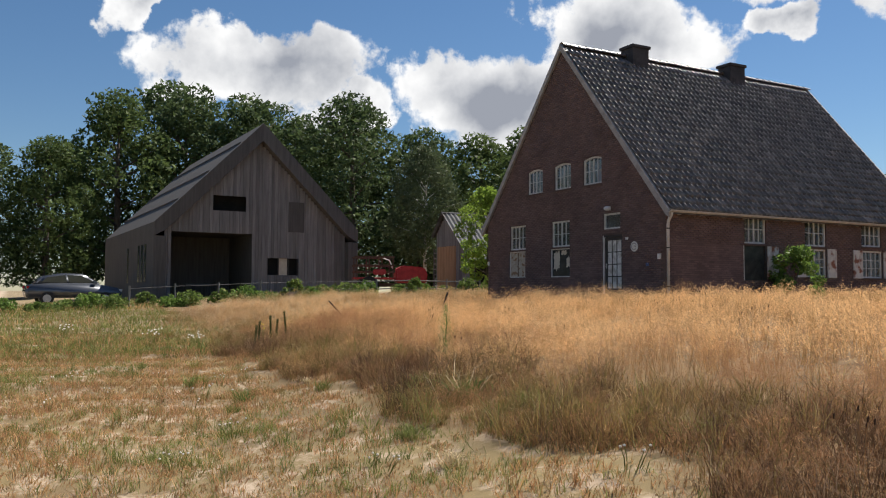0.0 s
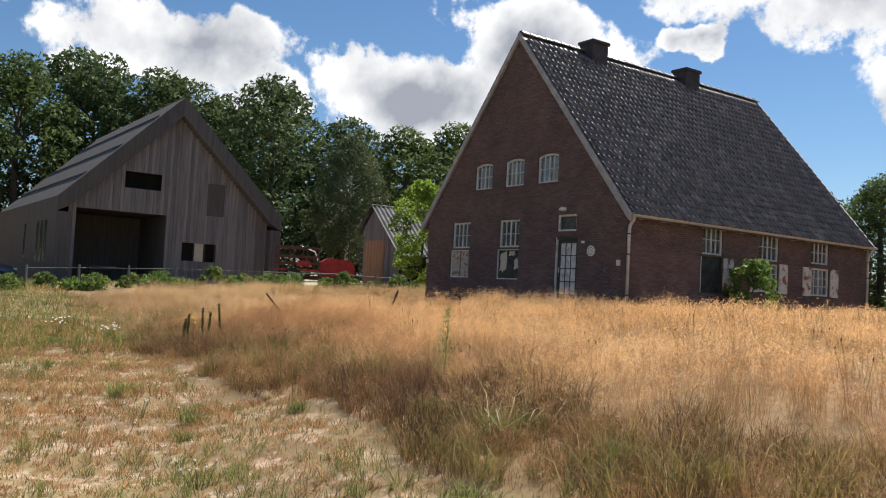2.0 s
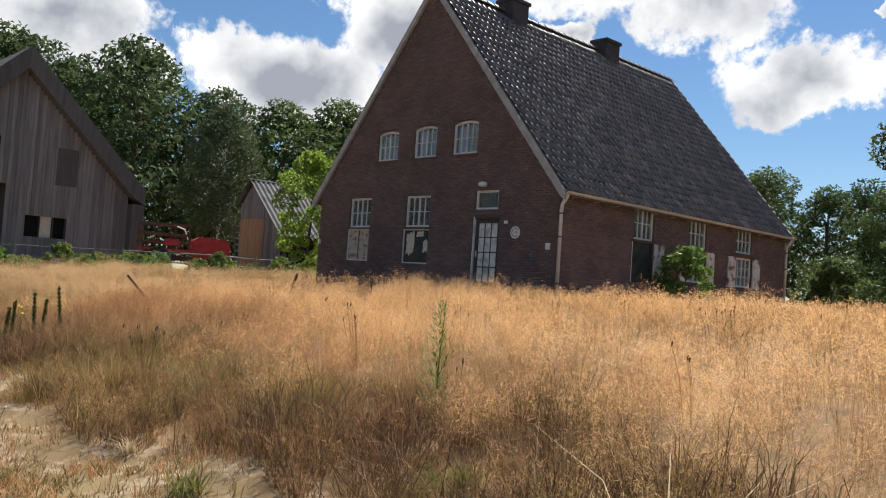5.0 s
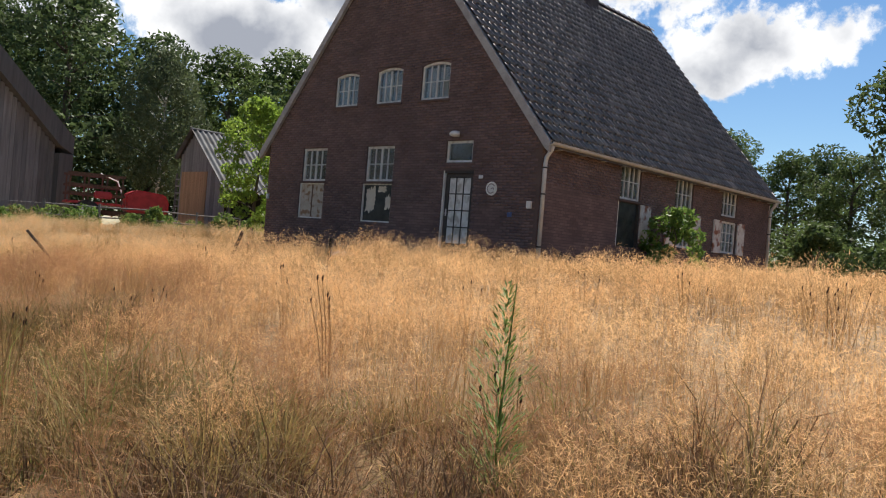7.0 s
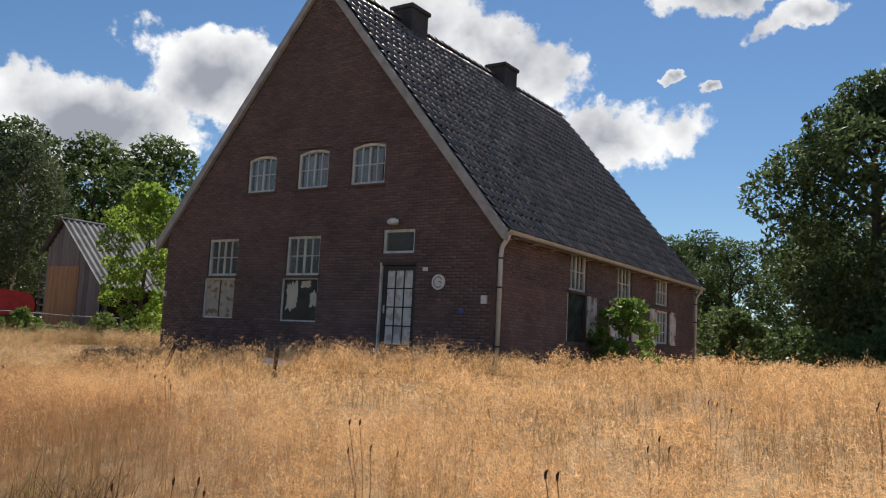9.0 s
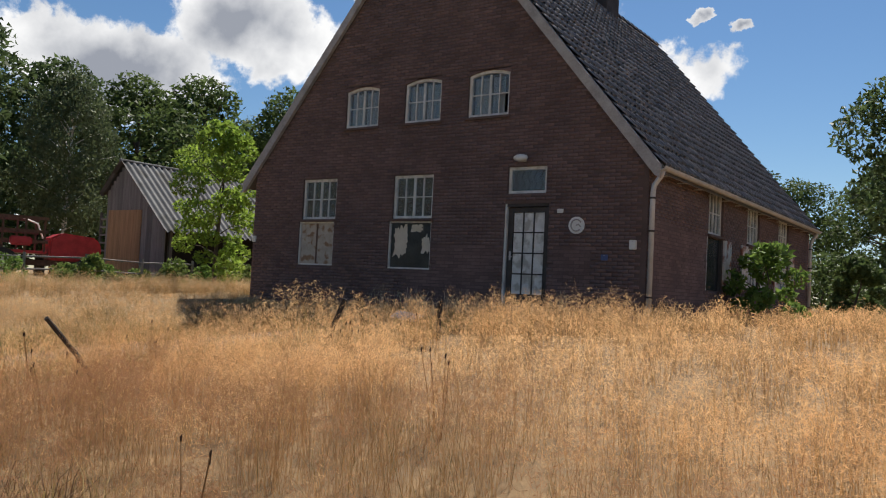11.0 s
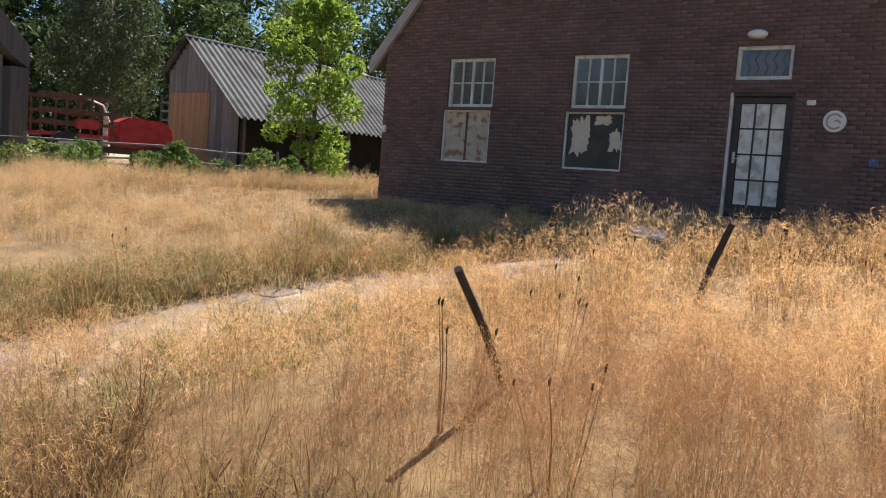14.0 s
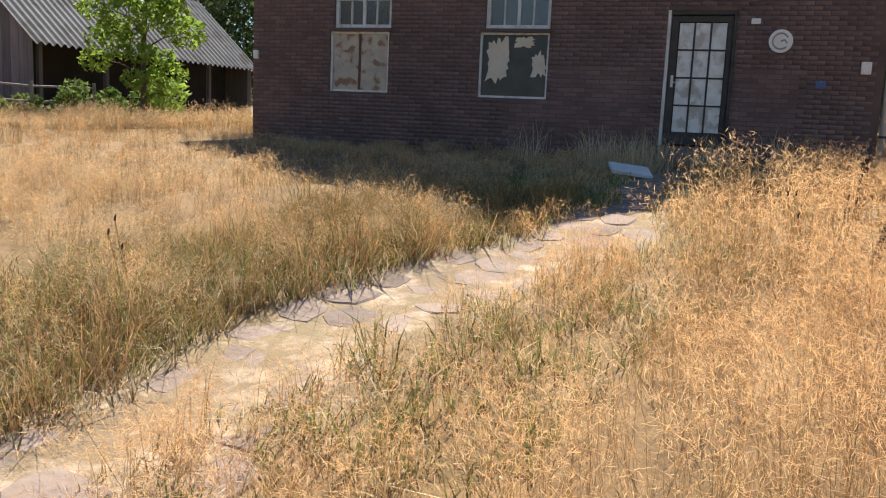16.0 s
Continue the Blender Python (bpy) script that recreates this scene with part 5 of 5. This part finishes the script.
turf("bank_grass", 85000, left_bank, 0.10, 0.34, 0.006, [M_OLIVE, M_GREENGRASS, M_STEM, M_OLIVE], (0.42, 0.52, 0.68), 171, "dull green and olive grass along the path", thresh=0.25)


# weeds on the bank; their dark stems also paint its shaded front
bank = (-21.5, 3, 2.4, 9, lambda x, y: (y > meadow_edge(x)) & (y < meadow_edge(x) + 1.5 + 0.9 * patch(x, y, 1.2, 3)))
turf("edge_weeds", 210000, bank, 0.16, 0.40, 0.006, [M_SHADESTEM, M_OLIVE, M_GREENGRASS], (0.6, 0.88), 161, "brown dead weeds along the meadow edge, darkened for its shade", thresh=0.36)


# ---- single plants ----
def stalks(name, label, category, x, y, n, h, spread, head, stem_mat, head_mat, seed, group, hsize=(0.012, 0.05)):
    """A clump of upright stems, each with its own seed head."""
    r = random.Random(seed)
    e = thing(name, label, category, pose(x, y, gz(x, y)), group=group)
    for i in range(n):
        a, q = r.uniform(0, 6.28), spread * math.sqrt(r.random())
        hh = h * r.uniform(0.7, 1.05)
        b = (math.cos(a) * q * 0.4, math.sin(a) * q * 0.4, -0.03)
        t = (math.cos(a) * q, math.sin(a) * q, hh)
        m = (b[0] * 0.5 + t[0] * 0.5 + 0.01, b[1] * 0.5 + t[1] * 0.5, hh * 0.55)
        part("stem", rod([b, m, t], [0.004, 0.003, 0.002], 4), stem_mat, e)
        if head:
            w, l = hsize
            part("seed_head", rod([(t[0], t[1], t[2] - l * 0.2), (t[0], t[1], t[2] + l * 0.5), (t[0] + 0.006, t[1], t[2] + l)], [w * 0.7, w, w * 0.4], 6), head_mat, e)
    return e


def fleabane(x, y, h, seed):
    """Tall narrow green weed, leafy all the way up."""
    e = thing("tall_weed", "tall narrow green weed standing in the golden grass", "weed", pose(x, y, gz(x, y)))
    part("stem", rod([(0, 0, -0.05), (0.01, 0, h * 0.5), (0.03, 0.01, h)], [0.007, 0.005, 0.002], 6), M_WEED, e)
    r = np.random.default_rng(seed)
    n = 640
    t = r.random(n)
    a = r.uniform(0, 6.28, n)
    rad = 0.02 + 0.14 * np.sin(np.pi * np.clip(t * 0.85 + 0.15, 0, 1)) * r.random(n)
    p = np.stack((np.cos(a) * rad, np.sin(a) * rad, h * (0.12 + 0.88 * t)), 1)
    d = np.stack((np.cos(a), np.sin(a), r.uniform(0.3, 1.3, n)), 1)
    d /= np.linalg.norm(d, axis=1)[:, None]
    s = np.stack((-np.sin(a), np.cos(a), np.zeros(n)), 1) * 0.004
    l = (0.035 * (1.2 - 0.7 * t))[:, None]
    v = np.stack((p - d * l, p + s, p + d * l, p - s), 1).reshape(-1, 3)
    mesh_np("leaves", v, np.arange(4 * n).reshape(-1, 4), [M_WEED], parent=e)


fleabane(-10.03, 5.65, 1.35 - gz(-10.03, 5.65), 3)


def tuft(x, y, n, h, w, material, seed, label, name="grass_tuft", lean=0.9, group="tufts in the grass"):
    r = np.random.default_rng(seed)
    p = np.stack((r.normal(0, 0.06 * h / 0.3, n), r.normal(0, 0.06 * h / 0.3, n), np.full(n, -0.02)), 1)
    v, f, tip, bend = blades(p, h * r.uniform(0.6, 1.1, n), np.full(n, w), lean, seed, (0, 0))
    ob = mesh_np(name, v, f, [material])
    ob.location = (x, y, gz(x, y))
    tagged(ob, label, "grass", group=group)


tuft(-7.5, 4.5, 150, 0.36, 0.014, M_WEED, 1, "large green grass tuft with long arching blades")
tuft(-7.55, 4.45, 16, 0.6, 0.010, M_STRAW, 2, "bleached arching straw blades", lean=1.2)
r = random.Random(21)
for i in range(26):
    x = r.uniform(-24, -1)
    y = float(meadow_edge(x)) + r.uniform(-1.6, 0.5)
    tuft(x, y, 70, r.uniform(0.12, 0.26), 0.009, (M_WEED, M_OLIVEWEED, M_STRAW, M_GREENGRASS)[i % 4], 200 + i, "small dry to green grass tuft on the sandy edge")
for i, (x, y, h) in enumerate(((-6.4, 4.35, 0.26), (-5.7, 4.3, 0.26), (-4.6, 4.4, 0.3), (-9.2, 4.75, 0.2), (-8.6, 4.5, 0.18))):
    for k in range(4):
        tuft(x + r.uniform(-0.3, 0.3), y + r.uniform(-0.12, 0.2), 160, h * r.uniform(0.6, 1.1), 0.007, (M_OLIVEWEED, M_OLIVEWEED, M_GREENGRASS, M_OLIVE)[(i + k) % 4], 300 + 10 * i + k, "low bushy yellow-green weed at the meadow edge", name="low_weed", lean=0.6, group="weeds at the meadow edge")
for i, (x, y) in enumerate(((-17.95, 5.75), (-18.25, 5.95), (-18.05, 6.15), (-18.4, 5.6), (-18.2, 5.45))):
    e = thing("mullein", "dark green upright leafy stalk at the meadow edge", "weed", pose(x, y, gz(x, y), r.uniform(-6, 6), r.uniform(-8, 8)), group="green stalks")
    h = (0.7, 0.6, 0.74, 0.62, 0.55)[i]
    part("stem", rod([(0, 0, -0.04), (0, 0, h * 0.6), (0.01, 0, h)], [0.012, 0.016, 0.006], 7), M_MULLEIN, e)
    v, f = leaf_cloud([(0, 0, h * (0.15 + 0.08 * k)) for k in range(11)], [0.026] * 11, 520, 0.014, 400 + i)
    mesh_np("leaves", v, f, [M_MULLEIN], parent=e)
stalks("flower", "yellow wild flowers at the meadow edge", "flower", -18.12, 5.62, 3, 0.52, 0.05, True, M_GREENGRASS, M_YELLOW, 660, "wild flowers", (0.022, 0.014))
for i in range(36):
    x = r.uniform(-24, -2)
    y = float(meadow_edge(x)) + r.uniform(0.5, 7.0)
    if on_path(np.array(x), np.array(y)):
        continue
    stalks("dock_stalk", "thin dry stalks with dark brown seed heads", "weed", x, y, r.randrange(3, 7), r.uniform(0.46, 0.6), 0.22, True, M_STEM, M_BROWNSEED, 500 + i, "dock stalks in the meadow", (0.006, 0.028))
for i in range(16):
    x = r.uniform(-14, -2)
    y = r.uniform(0.8, float(meadow_edge(x)) - 0.3)
    stalks("flower", "small off-white wild flowers in the short grass", "flower", x, y, r.randrange(3, 7), r.uniform(0.14, 0.22), 0.14, True, M_GREENGRASS, M_FLOWER, 600 + i, "wild flowers", (0.011, 0.01))
for i, (x, y) in enumerate(((-21.5, 3.9), (-20.2, 4.7), (-24.5, 2.2))):
    stalks("flower_clump", "clump of white yarrow among rough grass", "flower", x, y, 16, 0.42, 0.25, True, M_GREENGRASS, M_FLOWER, 640 + i, "white flower clumps", (0.022, 0.014))
for i in range(16):
    x = r.uniform(-24, -21.2) + (i % 2) * 0.8
    y = r.uniform(16.0, 18.2)
    tuft(x, y, 40, r.uniform(0.45, 0.7), 0.008, M_STRAW, 700 + i, "bleached tall grass before the shaded wall", lean=0.3, group="pale tufts by the wall")

# ---- bricks and tiles, piece by piece ----
BL, BH, JT = 0.21, 0.058, 0.011


def lay_bricks(wall, holes, u0, u1, z0, z1, inside, place, single, proud=0.004):
    vs, fs, n = [], [], 0
    quad = np.array([(0, 1, 2, 3), (0, 4, 5, 1), (1, 5, 6, 2), (2, 6, 7, 3), (3, 7, 4, 0)])
    shared = None
    row = 0
    z = z0
    made = 0
    while z + BH < z1:
        u = u0 - (BL / 2 if row % 2 else 0)
        while u < u1:
            a, b = max(u, u0), min(u + BL, u1)
            u += BL + JT
            if b - a < 0.04:
                continue
            if not (inside(a, z + BH) and inside(b, z + BH)):
                continue
            pieces = [(a, b)]
            for h in holes:
                if h[2] < z + BH and h[3] > z:
                    pieces = [s for c, d in pieces for s in ((c, min(d, h[0])), (max(c, h[1]), d)) if s[1] - s[0] > 0.03]
            for c, d in pieces:
                p = proud + rng.normal(0, 0.0016)
                if single(c, z) and made < 300 and d - c > BL - 0.01:
                    if shared is None:
                        shared = bpy.data.meshes.new("brick")
                        base = [place(x, -q, y) for q in (proud, -0.004) for x, y in ((0, 0), (BL, 0), (BL, BH), (0, BH))]
                        o = Vector(place(0, 0, 0))
                        shared.from_pydata([tuple(Vector(w) - o) for w in base], [], [tuple(int(i) for i in q) for q in quad])
                        shared.materials.append(M_BRICK)
                    k = new("brick", shared)
                    k.parent = wall
                    k.location = Vector(place(c, rng.normal(0, 0.0012), z))
                    made += 1
                    continue
                vs += [place(x, -q, y) for q in (p, -0.004) for x, y in ((c, z), (d, z), (d, z + BH), (c, z + BH))]
                fs.append(quad + n)
                n += 8
        z += BH + JT
        row += 1
    ob = mesh_np("bricks", vs, np.concatenate(fs), [M_BRICK], parent=wall)
    tagged(ob, kind="stuff")


lay_bricks(wall_front, GABLE_OPEN, HX0, HX1, HB, PEAK - 0.2, lambda u, z: abs(u - RIDGE) < gable_half(z) - 0.03, lambda u, w, z: (u, HY0 + w, z), lambda u, z: -25.0 < u < -20.6 and 1.3 < z < 2.6)
lay_bricks(wall_side, SIDE_OPEN, HY0, HY1, HB, EAVE - 0.1, lambda u, z: True, lambda u, w, z: (HX1 - w, u, z), lambda u, z: 18.9 < u < 22 and 1.6 < z < 3.2)
lay_tiles(1, roof_right, True)
lay_tiles(-1, roof_left, False)
